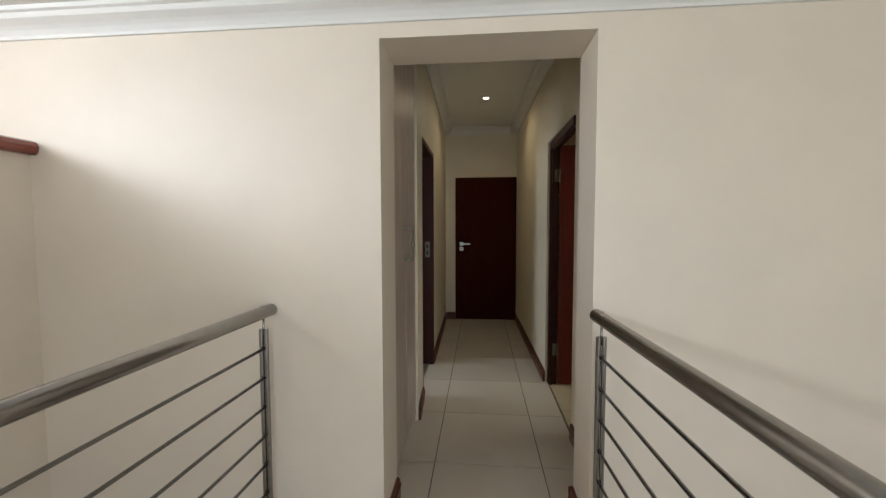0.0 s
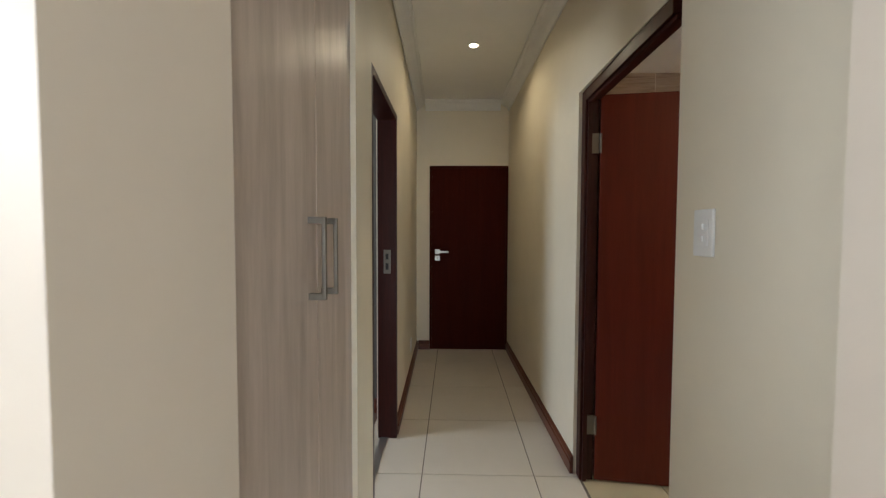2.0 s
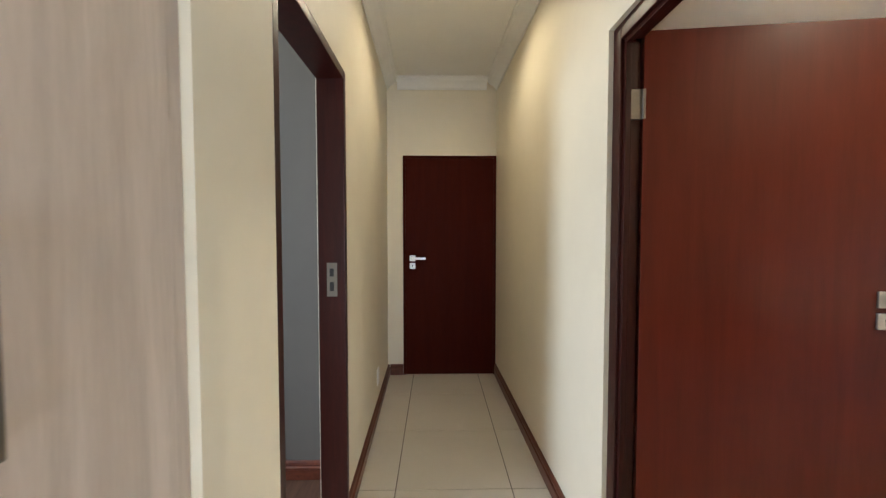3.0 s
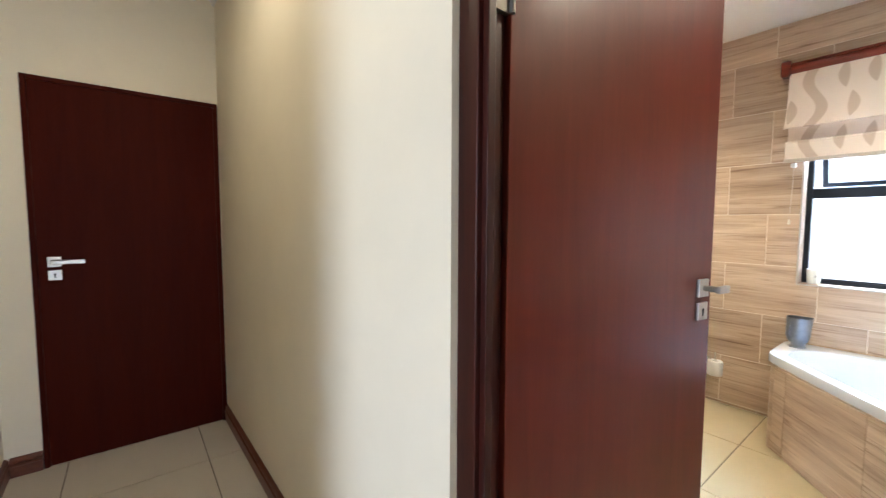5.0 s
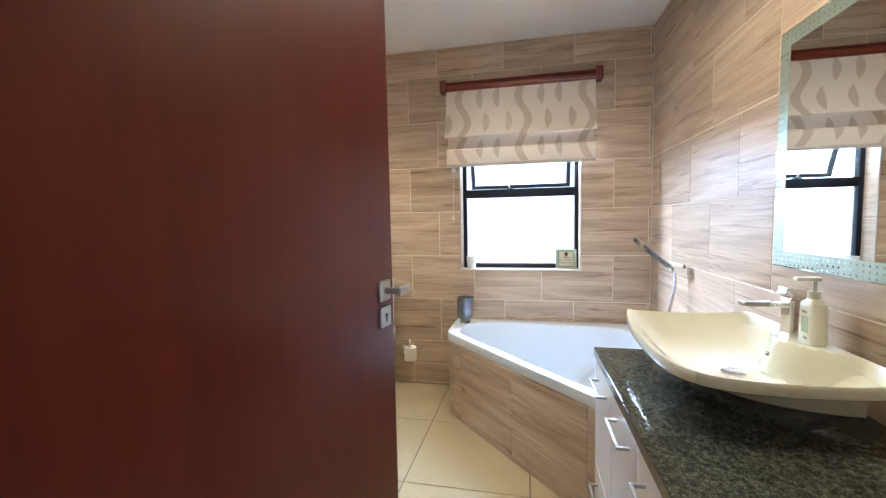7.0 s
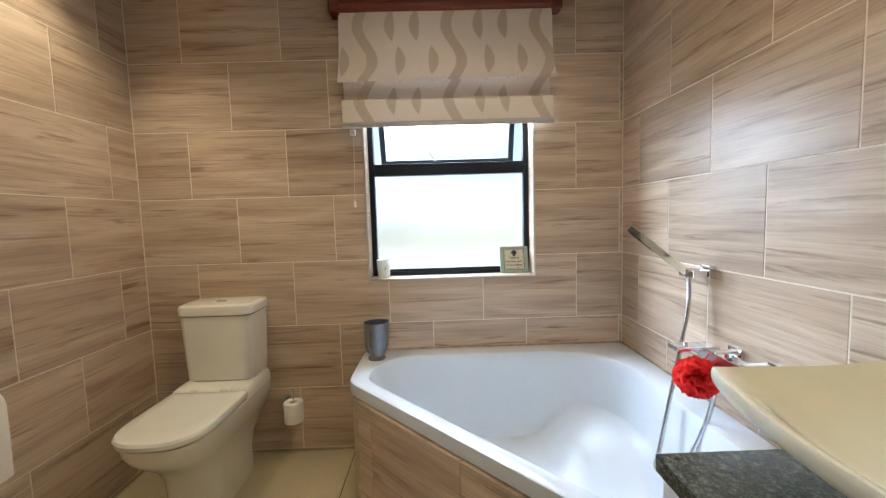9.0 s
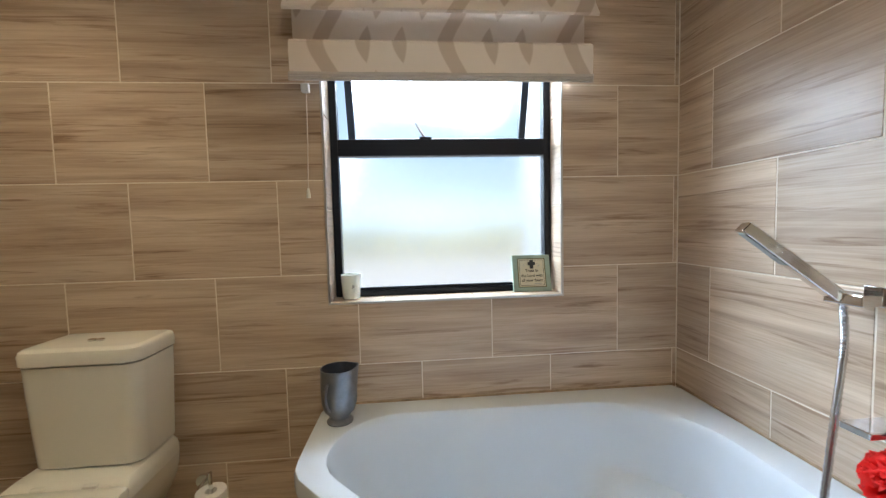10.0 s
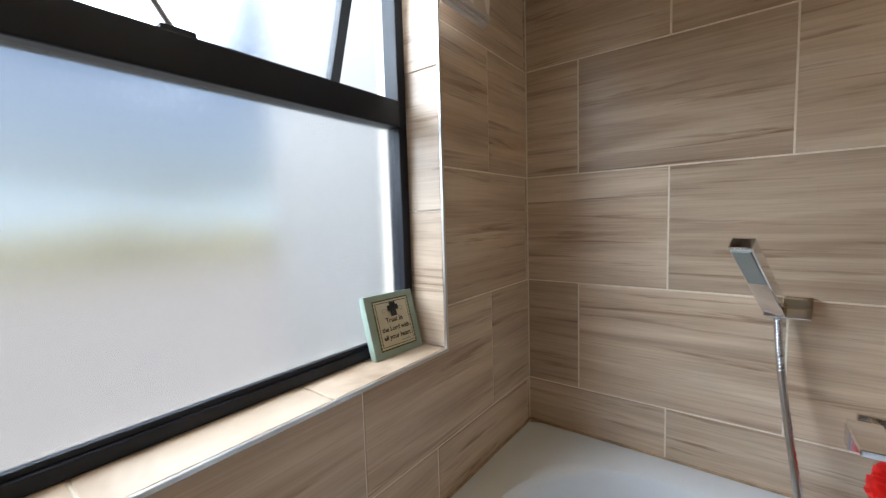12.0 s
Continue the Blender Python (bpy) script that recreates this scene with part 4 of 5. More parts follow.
def bath_puff(c, r):
    bm = bmesh.new()
    for i in range(150):
        d = Vector((random.gauss(0, 1), random.gauss(0, 1), random.gauss(0, 1))).normalized()
        u = d.orthogonal().normalized()
        u.rotate(Matrix.Rotation(random.uniform(0, 6.28), 3, d))
        w = d.cross(u)
        wid, k = random.uniform(0.35, 0.6) * r, 7
        base = bm.verts.new(Vector(c) + d * r * 0.25)
        tips = []
        for j in range(k + 1):
            t = j / k * 2 - 1
            ruff = 0.10 * math.sin(j * 2.3 + i) * r
            tips.append(bm.verts.new(Vector(c) + d * r * (1.0 - 0.22 * t * t + random.uniform(-0.09, 0.09)) + u * t * wid + w * (ruff + 0.1 * r * math.sin(t * 3 + i))))
        mids = [bm.verts.new(Vector(c) + d * r * 0.62 + (tv.co - Vector(c) - d * r) * 0.55 + w * 0.06 * r * math.sin(j * 1.9 + i)) for j, tv in enumerate(tips)]
        for j in range(k):
            bm.faces.new((mids[j], tips[j], tips[j + 1], mids[j + 1]))
            bm.faces.new((base, mids[j], mids[j + 1]))
    bmesh.ops.create_icosphere(bm, subdivisions=2, radius=r * 0.55, matrix=Matrix.Translation(c))
    puff = thing("bath_puff", c, "bright red net bath puff hanging from the mixer", "bath puff")
    part("net", bm, M_RED, puff, "ruffled red netting", True)
    part("loop", pipe([(c[0] - 0.005, c[1] - 0.01, c[2] + r * 0.5), (c[0] - 0.01, c[1] - 0.02, c[2] + r * 0.9), (c[0] - 0.015, c[1] - 0.03, c[2] + r * 1.25)], 0.0025, 6, 4), M_RED, puff)


bath_puff((2.515, YS + 0.155, 0.712), 0.066)

# ---- vanity ----
VF = 2.632
for i, (x0, x1, doors) in enumerate(((1.662, 1.968, 2), (1.362, 1.658, 1), (1.062, 1.358, 1), (0.68, 1.058, 1))):
    unit = thing("vanity_unit", ((x0 + x1) / 2, 2.33, 0), "white lacquered vanity unit with drawers under the granite top" if doors > 1 else "white lacquered vanity unit with a door under the granite top", "vanity cabinet", "vanity units")
    part("carcass", bm_box(x0, YS + 0.004, 0.08, x1, VF - 0.02, 0.764, 0.002), M_VAN, unit)
    part("plinth", bm_box(x0, YS + 0.004, 0.0, x1, VF - 0.07, 0.079), M_VAN, unit)
    cuts = (0.09, 0.352, 0.764) if doors > 1 else (0.09, 0.764)
    for k in range(doors):
        za, hgt = cuts[k], cuts[k + 1] - cuts[k]
        fr = part("drawer_front" if doors > 1 else "cabinet_door", bm_box(x0 + 0.002, VF - 0.019, za, x1 - 0.002, VF, za + hgt - 0.004, 0.002), M_VAN, unit, "white lacquered front")
        zc = za + hgt - 0.062
        xm = (x0 + x1) / 2
        bm = bm_box(xm - 0.08, VF + 0.026, zc - 0.004, xm + 0.08, VF + 0.034, zc + 0.004, 0.0015)
        box_into(bm, xm - 0.08, VF, zc - 0.004, xm - 0.072, VF + 0.028, zc + 0.004)
        box_into(bm, xm + 0.072, VF, zc - 0.004, xm + 0.08, VF + 0.028, zc + 0.004)
        part("bow_handle", bm, M_NICKEL, fr, "square satin metal bow handle")
single("granite_worktop", bm_box(0.66, YS + 0.001, 0.766, 1.985, 2.637, 0.80, 0.003), M_GRANITE, "polished black speckled granite worktop", "worktop")

# ---- basin ----
BX0, BX1, BY0, BY1, BZ = 1.342, 2.036, 2.085, 2.518, 0.80
basin = thing("vessel_basin", (1.68, 2.29, BZ), "glossy cream ceramic vessel basin with upswept corners", "basin")
NU, NV = 64, 56


def rim_z(u, v):
    return 0.918 + 0.024 * (abs(u) ** 2.4) * (0.75 + 0.25 * abs(v) ** 2) + 0.008 * abs(v) ** 3


def rim_xy(u, v):
    bow = 0.02 * (1 - u * u)
    pull = 1 - 0.05 * (u * v) ** 4
    return (BX0 + BX1) / 2 + u * (BX1 - BX0) / 2 * pull, (BY0 + BY1) / 2 + v * ((BY1 - BY0) / 2 + (bow if v > 0 else 0)) * pull


def step(t):
    t = max(0.0, min(1.0, t))
    return t * t * (3 - 2 * t)


def bowl_z(u, v):
    """A dish with rising wings and a front lip; the tap's deck stands up at the back."""
    rim = rim_z(u, v)
    dish = 0.845 + (rim - 0.845) * abs(u) ** 2.3
    lip = step((v - 0.45) / 0.53) ** 1.3
    z = dish * (1 - lip) + (rim - 0.002) * lip
    front = -0.47 - 2.2 * (u + 0.09) ** 2
    up = step((front + 0.10 - v) / 0.17)
    z = z + max(0.0, 0.952 - z) * up
    if v < -0.9:
        z = z + (max(rim, 0.952) - z) * step((-0.9 - v) / 0.1)
    return z


bm = bmesh.new()
grid = [[None] * (NV + 1) for _ in range(NU + 1)]
for i in range(NU + 1):
    for j in range(NV + 1):
        u, v = math.sin((i / NU * 2 - 1) * math.pi / 2) * 0.35 + (i / NU * 2 - 1) * 0.65, j / NV * 2 - 1
        x, y = rim_xy(u, v)
        grid[i][j] = bm.verts.new((x, y, bowl_z(u, v)))
for i in range(NU):
    for j in range(NV):
        bm.faces.new((grid[i][j], grid[i + 1][j], grid[i + 1][j + 1], grid[i][j + 1]))
edge = [grid[i][0] for i in range(NU)] + [grid[NU][j] for j in range(NV)] + [grid[i][NV] for i in range(NU, 0, -1)] + [grid[0][j] for j in range(NV, 0, -1)]
cx, cy = 1.69, 2.30
prev = edge
for tx, ty, keep, level in ((-0.006, -0.006, 1, -0.003), (-0.011, -0.011, 1, -0.010), (-0.010, -0.010, 1, -0.020), (-0.002, -0.002, 1, -0.029), (0.03, 0.02, 1, -0.035),
                            (0.16, 0.10, 0.6, 0.336), (0.36, 0.24, 0.15, 0.727), (0.5, 0.36, 0, 0.850), (0.62, 0.50, 0, 0.838)):
    ring = []
    for e in edge:
        ring.append(bm.verts.new((cx + (e.co.x - cx) * (1 - tx), cy + (e.co.y - cy) * (1 - ty), e.co.z * keep + level)))
    k = len(ring)
    for i in range(k):
        bm.faces.new((prev[i], prev[(i + 1) % k], ring[(i + 1) % k], ring[i]))
    prev = ring
bm.faces.new(prev)
part("bowl", bm, M_BASIN, basin, "glossy cream ceramic bowl", True)
foot = []
for z, g in ((BZ + 0.0005, 1.0), (BZ + 0.004, 1.012), (0.825, 1.01), (0.842, 1.03)):
    foot.append([(1.73 + 0.225 * g * math.cos(math.pi * k / 28), 2.072 + 0.31 * g * math.sin(math.pi * k / 28), z) for k in range(29)])
part("foot", loft(foot), M_BASIN, basin, "curved ceramic foot on the granite", True)
part("waste", lathe([(0.001, 0.012), (0.024, 0.012), (0.032, 0.009), (0.033, 0.0)], 1.648, 2.30, 24, 0.842), M_CHROME, basin, "chrome waste plug", True)
bm = bmesh.new()
bmesh.ops.create_cone(bm, cap_ends=True, segments=20, radius1=0.012, radius2=0.011, depth=0.008, matrix=pose(1.672, 2.198, 0.897, 90 - 28, 0, 0))
over = part("overflow_ring", bm, M_CHROME, basin, "chrome overflow ring")
bm = bmesh.new()
bmesh.ops.create_cone(bm, cap_ends=True, segments=16, radius1=0.0075, radius2=0.0075, depth=0.0095, matrix=pose(1.672, 2.1985, 0.8975, 90 - 28, 0, 0))
part("overflow_hole", bm, M_INK, over)

tap = thing("basin_tap", (1.70, 2.125, 0.952), "square chrome monobloc basin tap", "tap")
part("body", bm_box(1.68, 2.105, 0.949, 1.722, 2.147, 1.06, 0.003), M_CHROME, tap)
bm = bm_box(1.682, 2.14, 1.035, 1.72, 2.262, 1.052, 0.003)
part("spout", bm, M_CHROME, tap)
bm = bm_box(-0.021, -0.024, 0, 0.021, 0.03, 0.024, 0.003)
box_into(bm, -0.016, 0.028, 0.004, 0.016, 0.062, 0.010, 0.001)
bm.transform(pose(1.701, 2.128, 1.066, 8, 0, 0))
box_into(bm, 1.684, 2.109, 1.058, 1.718, 2.143, 1.070, 0.001)
part("lever", bm, M_CHROME, tap)

soap = thing("soap_dispenser", (1.612, 2.128, 0.952), "cream plastic pump soap bottle beside the tap", "soap bottle")
bm = loft([[(1.612 + x, 2.128 + y, 0.952 + z) for x, y in rounded([(-0.03 * s, -0.021 * s), (0.03 * s, -0.021 * s), (0.03 * s, 0.021 * s), (-0.03 * s, 0.021 * s)], 0.012 * s, 4)] for s, z in ((0.92, 0), (1, 0.004), (1, 0.098), (0.93, 0.112), (0.6, 0.122), (0.5, 0.126))])
part("bottle", bm, M_SOAP, soap, "", True)
part("collar", bm_cyl((1.612, 2.128, 1.078), (1.612, 2.128, 1.098), 0.0145, 18), M_SOAP, soap, "", True)
bm = bm_cyl((1.612, 2.128, 1.098), (1.612, 2.128, 1.128), 0.0055, 12)
box_into(bm, 1.602, 2.116, 1.126, 1.622, 2.175, 1.137, 0.004, 3)
part("pump", bm, M_SOAP, soap, "", True)
part("label_patch", bm_box(1.596, 2.1488, 0.985, 1.622, 2.1498, 1.03), M_LGREEN, soap, "pale green printed panel")
part("label_mark", bm_box(1.603, 2.1488, 1.038, 1.622, 2.1498, 1.046), M_GREYP, soap, "small dark print")
part("label_mark", bm_box(1.598, 2.1488, 0.968, 1.614, 2.1498, 0.974), M_GREYP, soap, "small dark print")

# ---- mirror ----
MX0, MX1, MZ0, MZ1, MY = 1.30, 1.908, 1.137, 1.893, YS + 0.022
mirror = thing("wall_mirror", (1.6, YS, 1.5), "frameless wall mirror with an etched dotted border", "mirror")
part("glass", bm_box(MX0, YS + 0.002, MZ0, MX1, MY, MZ1, 0.0015, 1), M_MIRROR, mirror, "silvered mirror glass")
B = 0.052
for dims in ((MX0 + 0.004, MZ0 + 0.004, MX1 - 0.004, MZ0 + B), (MX0 + 0.004, MZ1 - B, MX1 - 0.004, MZ1 - 0.004), (MX0 + 0.004, MZ0 + B, MX0 + B, MZ1 - B), (MX1 - B, MZ0 + B, MX1 - 0.004, MZ1 - B)):
    part("etched_band", bm_box(dims[0], MY, dims[1], dims[2], MY + 0.0006, dims[3]), M_ETCH, mirror, "etched frosted border")
bm = bmesh.new()
for i in range(120):
    for row in range(3):
        s = 0.011 + row * 0.015
        for x, z in ((MX0 + 0.012 + i * 0.02, MZ0 + s), (MX0 + 0.012 + i * 0.02, MZ1 - s)):
            if x < MX1 - 0.01:
                box_into(bm, x - 0.0024, MY + 0.0004, z - 0.0024, x + 0.0024, MY + 0.0011, z + 0.0024)
        for x, z in ((MX1 - s, MZ0 + B + 0.01 + i * 0.02), (MX0 + s, MZ0 + B + 0.01 + i * 0.02)):
            if z < MZ1 - B - 0.005:
                box_into(bm, x - 0.0024, MY + 0.0004, z - 0.0024, x + 0.0024, MY + 0.0011, z + 0.0024)
tagged(part("border_dots", bm, M_MIRROR, mirror, "small clear mirror dots"), kind="stuff")

# ---- toilet ----
TY = 4.115
wc = thing("toilet", (2.98, TY, 0), "cream ceramic close-coupled toilet with closed lid", "toilet")


def dee(x0, x1, w, front, z, back=0.02, n=14):
    """A plan outline: straight sides w either way of the middle, a bowed front at x0, small round corners at the back x1."""
    pts = []
    for i in range(2 * n + 1):
        a = math.pi / 2 + math.pi * i / (2 * n)
        c, sn = math.cos(a), math.sin(a)
        pts.append((x0 + front - front * abs(c) ** 0.78, TY + w * math.copysign(abs(sn) ** 0.78, sn), z))
    for sy in (-1, 1):
        for k in range(4):
            q = math.pi / 2 * (k / 3 if sy < 0 else 1 - k / 3)
            pts.append((x1 - back + back * math.sin(q), TY + sy * (w - back + back * math.cos(q)), z))
    return pts


def cistern_ring(s, z, dx=0.0):
    return [(x, y, z) for x, y in rounded([(3.165 - dx, TY - 0.178 * s), (3.36, TY - 0.178 * s), (3.36, TY + 0.178 * s), (3.165 - dx, TY + 0.178 * s)], [0.042, 0.01, 0.01, 0.042], 7)]


part("cistern", loft([cistern_ring(0.86, 0.486, -0.014), cistern_ring(0.90, 0.492, -0.006), cistern_ring(0.93, 0.60, -0.001), cistern_ring(0.965, 0.73, 0.002), cistern_ring(0.98, 0.808, 0.004)]), M_CERAM, wc, "cream ceramic cistern", True)
lid = part("cistern_lid", loft([cistern_ring(0.985, 0.812, 0.004), cistern_ring(1.01, 0.816, 0.009), cistern_ring(1.015, 0.845, 0.01), cistern_ring(1.0, 0.856, 0.006), cistern_ring(0.965, 0.862, -0.004), cistern_ring(0.90, 0.864, -0.02)]), M_CERAM, wc, "", True)
for dx in (-0.013, 0.013):
    part("flush_button", lathe([(0.012, 0.0), (0.012, 0.005), (0.009, 0.007), (0.001, 0.007)], 3.25, TY + dx, 18, 0.8635), M_CHROME, lid, "chrome flush button half", True)
part("bowl", loft([dee(2.865, 3.235, 0.118, 0.12, 0.0), dee(2.860, 3.235, 0.120, 0.12, 0.02), dee(2.858, 3.24, 0.115, 0.12, 0.13), dee(2.845, 3.26, 0.118, 0.13, 0.20), dee(2.805, 3.31, 0.130, 0.15, 0.26), dee(2.745, 3.345, 0.150, 0.17, 0.31),
                   dee(2.700, 3.36, 0.165, 0.18, 0.355), dee(2.678, 3.36, 0.174, 0.185, 0.395), dee(2.672, 3.36, 0.177, 0.185, 0.430)]), M_CERAM, wc, "cream ceramic pan", True)
part("shelf", loft([dee(3.075, 3.36, 0.177, 0.012, 0.428), dee(3.075, 3.36, 0.177, 0.012, 0.455), dee(3.085, 3.36, 0.172, 0.012, 0.472), dee(3.11, 3.36, 0.160, 0.012, 0.484)]), M_CERAM, wc, "raised ceramic shelf under the cistern", True)
part("seat", loft([dee(2.674, 3.07, 0.172, 0.185, 0.431), dee(2.670, 3.07, 0.174, 0.185, 0.436)]), M_CERAM, wc)
part("seat_lid", loft([dee(2.664, 3.095, 0.172, 0.19, 0.438), dee(2.656, 3.10, 0.178, 0.19, 0.443), dee(2.655, 3.10, 0.179, 0.19, 0.458), dee(2.662, 3.098, 0.175, 0.19, 0.467), dee(2.680, 3.09, 0.163, 0.185, 0.472), dee(2.73, 3.05, 0.125, 0.15, 0.475)]), M_CERAM, wc, "closed cream plastic lid", True)
for dy in (-0.07, 0.07):
    part("seat_hinge", bm_box(3.085, TY + dy - 0.02, 0.462, 3.118, TY + dy + 0.02, 0.480, 0.005), M_CERAM, wc)
part("waste_pipe", bm_cyl((3.24, TY - 0.02, 0.14), (3.36, TY - 0.02, 0.14), 0.055, 20), M_GREYP, wc, "grey waste pipe", True)

holder = thing("spare_roll_holder", (XE, 3.80, 0.30), "chrome wall holder for a spare paper roll", "roll holder")
part("flange", bm_cyl((XE - 0.012, 3.87, 0.30), (XE, 3.87, 0.30), 0.026, 20), M_CHROME, holder, "", True)
part("arm", pipe([(XE - 0.01, 3.87, 0.30), (XE - 0.06, 3.865, 0.295), (XE - 0.115, 3.82, 0.255), (XE - 0.13, 3.785, 0.245)], 0.006, 10, 6), M_CHROME, holder, "", True)
part("spindle", bm_cyl((3.235, 3.785, 0.235), (3.235, 3.785, 0.405), 0.0065, 12), M_CHROME, holder, "", True)


def paper_roll(m, label):
    roll = thing("toilet_roll", m.translation, label, "toilet roll", "toilet rolls")
    bm = lathe([(0.019, -0.05), (0.046, -0.05), (0.0475, -0.047), (0.0475, 0.047), (0.046, 0.05), (0.019, 0.05), (0.0185, 0.0)], 0, 0, 32)
    bm.transform(m)
    part("paper", bm, M_PAPER, roll, "", True)
    return roll


paper_roll(pose(3.235, 3.785, 0.292), "white toilet roll upright on a chrome spindle")
roll = paper_roll(pose(2.495, YN - 0.072, 0.69, 0, 90, 0), "white toilet roll with a long hanging sheet")
bm = cloth([(0.0, 0.049), (-0.03, 0.04), (-0.05, 0.0), (-0.0505, -0.1), (-0.049, -0.24)], -0.049, 0.049, 6, 0.0008, lambda t, s: 0.003 * s * math.sin(t * 7))
bm.transform(Matrix(((0, 1, 0, 2.495), (1, 0, 0, YN - 0.072), (0, 0, 1, 0.69), (0, 0, 0, 1))))
part("loose_sheet", bm, M_PAPER, roll, "", True)
rail = thing("roll_rail", (2.445, YN, 0.69), "chrome toilet roll rail on the tiled wall", "roll holder")
part("bar", bm_cyl((2.395, YN - 0.072, 0.69), (2.555, YN - 0.072, 0.69), 0.008, 14), M_CHROME, rail, "", True)
part("bracket", bm_cyl((2.405, YN - 0.072, 0.69), (2.405, YN, 0.69), 0.011, 14), M_CHROME, rail, "", True)
hook = thing("towel_hook", (2.56, YN, 1.76), "chrome towel hook on the tiled wall", "hook")
part("peg", bm_cyl((2.575, YN, 1.765), (2.575, YN - 0.05, 1.765), 0.009, 14), M_CHROME, hook, "", True)
part("knob", bm_cyl((2.575, YN - 0.05, 1.765), (2.575, YN - 0.066, 1.765), 0.017, 18), M_CHROME, hook, "", True)
towel = thing("hand_towel", (2.48, YN - 0.03, 1.0), "grey towel hanging from a chrome hook", "towel")
bm = cloth([(-0.03, 1.745), (-0.034, 1.5), (-0.03, 1.2), (-0.034, 1.0)], 0.0, 0.20, 20, 0.012, lambda t, s: 0.012 * math.sin(t * 14) * (0.3 + s))
bm.transform(Matrix(((0, 1, 0, 2.375), (1, 0, 0, YN), (0, 0, 1, 0), (0, 0, 0, 1))))
part("cloth", bm, M_TOWEL, towel, "", True)
bm = cloth([(-0.046, 1.03), (-0.05, 0.97)], 0.0, 0.20, 20, 0.006, lambda t, s: 0.012 * math.sin(t * 14) * 1.2)
bm.transform(Matrix(((0, 1, 0, 2.375), (1, 0, 0, YN), (0, 0, 1, 0), (0, 0, 0, 1))))
part("hem", bm, M_PAPER, towel, "pale woven hem", True)

# ---- small things ----
mug = thing("pewter_mug", (3.235, 3.352, TZ), "grey pewter mug with a handle on the bath rim", "mug")
prof = [(0.036, 0.0), (0.037, 0.004), (0.029, 0.013), (0.030, 0.02), (0.042, 0.032), (0.049, 0.055), (0.050, 0.085), (0.049, 0.135), (0.050, 0.143), (0.047, 0.143), (0.046, 0.085), (0.040, 0.05), (0.005, 0.035)]
bm = lathe([(r * 1.2, h * 1.3) for r, h in prof], 3.235, 3.352, 32, TZ - 0.0005)
for v in bm.verts:
    if v.co.z > TZ + 0.15:
        a = Vector((v.co.x - 3.235, v.co.y - 3.352))
        k = max(0.0, a.normalized().dot(Vector((0.25, -0.97)))) ** 12
        v.co += Vector((0.25, -0.97, 0.6)) * 0.008 * k
part("body", bm, M_PEWTER, mug, "", True)
hx, hy = -0.65, 0.30
part("handle", pipe([(3.235 + hx * 0.074, 3.352 + hy * 0.074, TZ + 0.148), (3.235 + hx * 0.095, 3.352 + hy * 0.095, TZ + 0.140), (3.235 + hx * 0.105, 3.352 + hy * 0.105, TZ + 0.10), (3.235 + hx * 0.088, 3.352 + hy * 0.088, TZ + 0.065), (3.235 + hx * 0.072, 3.352 + hy * 0.072, TZ + 0.055)], 0.0045, 10, 6), M_PEWTER, mug, "", True)

candle = thing("glass_candle", (3.44, 3.328, WZ0 + 0.004), "white candle in a frosted glass tumbler on the sill", "candle")
part("tumbler", lathe([(0.030, 0.0), (0.033, 0.003), (0.0385, 0.094), (0.0365, 0.094), (0.0318, 0.016), (0.001, 0.014)], 3.44, 3.328, 32, WZ0 + 0.004), M_CLEAR, candle, "clear glass tumbler", True)
part("wax", lathe([(0.001, 0.024), (0.0318, 0.024), (0.0352, 0.077), (0.001, 0.074)], 3.44, 3.328, 28, WZ0 + 0.004), M_WAX, candle, "white wax", True)
bm = bmesh.new()
for i in range(5):
    cyl_into(bm, (3.4065, 3.322 - 0.0015 * i, WZ0 + 0.05), (3.4058, 3.326 - 0.004 * i, WZ0 + 0.062 - 0.002 * abs(i - 2)), 0.0012, 6)
bmesh.ops.create_icosphere(bm, subdivisions=1, radius=0.0035, matrix=Matrix.Translation((3.4075, 3.320, WZ0 + 0.048)))
part("printed_sprig", bm, M_GREYP, candle, "small dark printed motif")


def text_mesh(body, size, m):
    cu = bpy.data.curves.new("text", "FONT")
    cu.body, cu.size, cu.align_x, cu.extrude, cu.offset = body, size, "CENTER", 0.0002, 0.00035
    ob = bpy.data.objects.new("text", cu)
    scene.collection.objects.link(ob)
    me = bpy.data.meshes.new_from_object(ob)
    bpy.data.objects.remove(ob)
    bm = bmesh.new()
    bm.from_mesh(me)
    bm.transform(m)
    return bm


# painted plaque leaning on the window
pl = thing("verse_plaque", (3.45, 2.61, WZ0 + 0.004), "sage green painted verse plaque leaning on the window", "plaque")
PW, PH, PT = 0.152, 0.148, 0.02
pm = Matrix.Translation((3.433, 2.613, WZ0 + 0.0055)) @ pose(0, 0, 0, 0, 0, -90 - 4) @ pose(0, 0, 0, -16, 0, 0)


def plate(x0, z0, x1, z1, d, material, name, label=""):
    bm = bm_box(x0, d - 0.0006, z0, x1, d, z1)
    bm.transform(pm)
    return part(name, bm, material, pl, label)


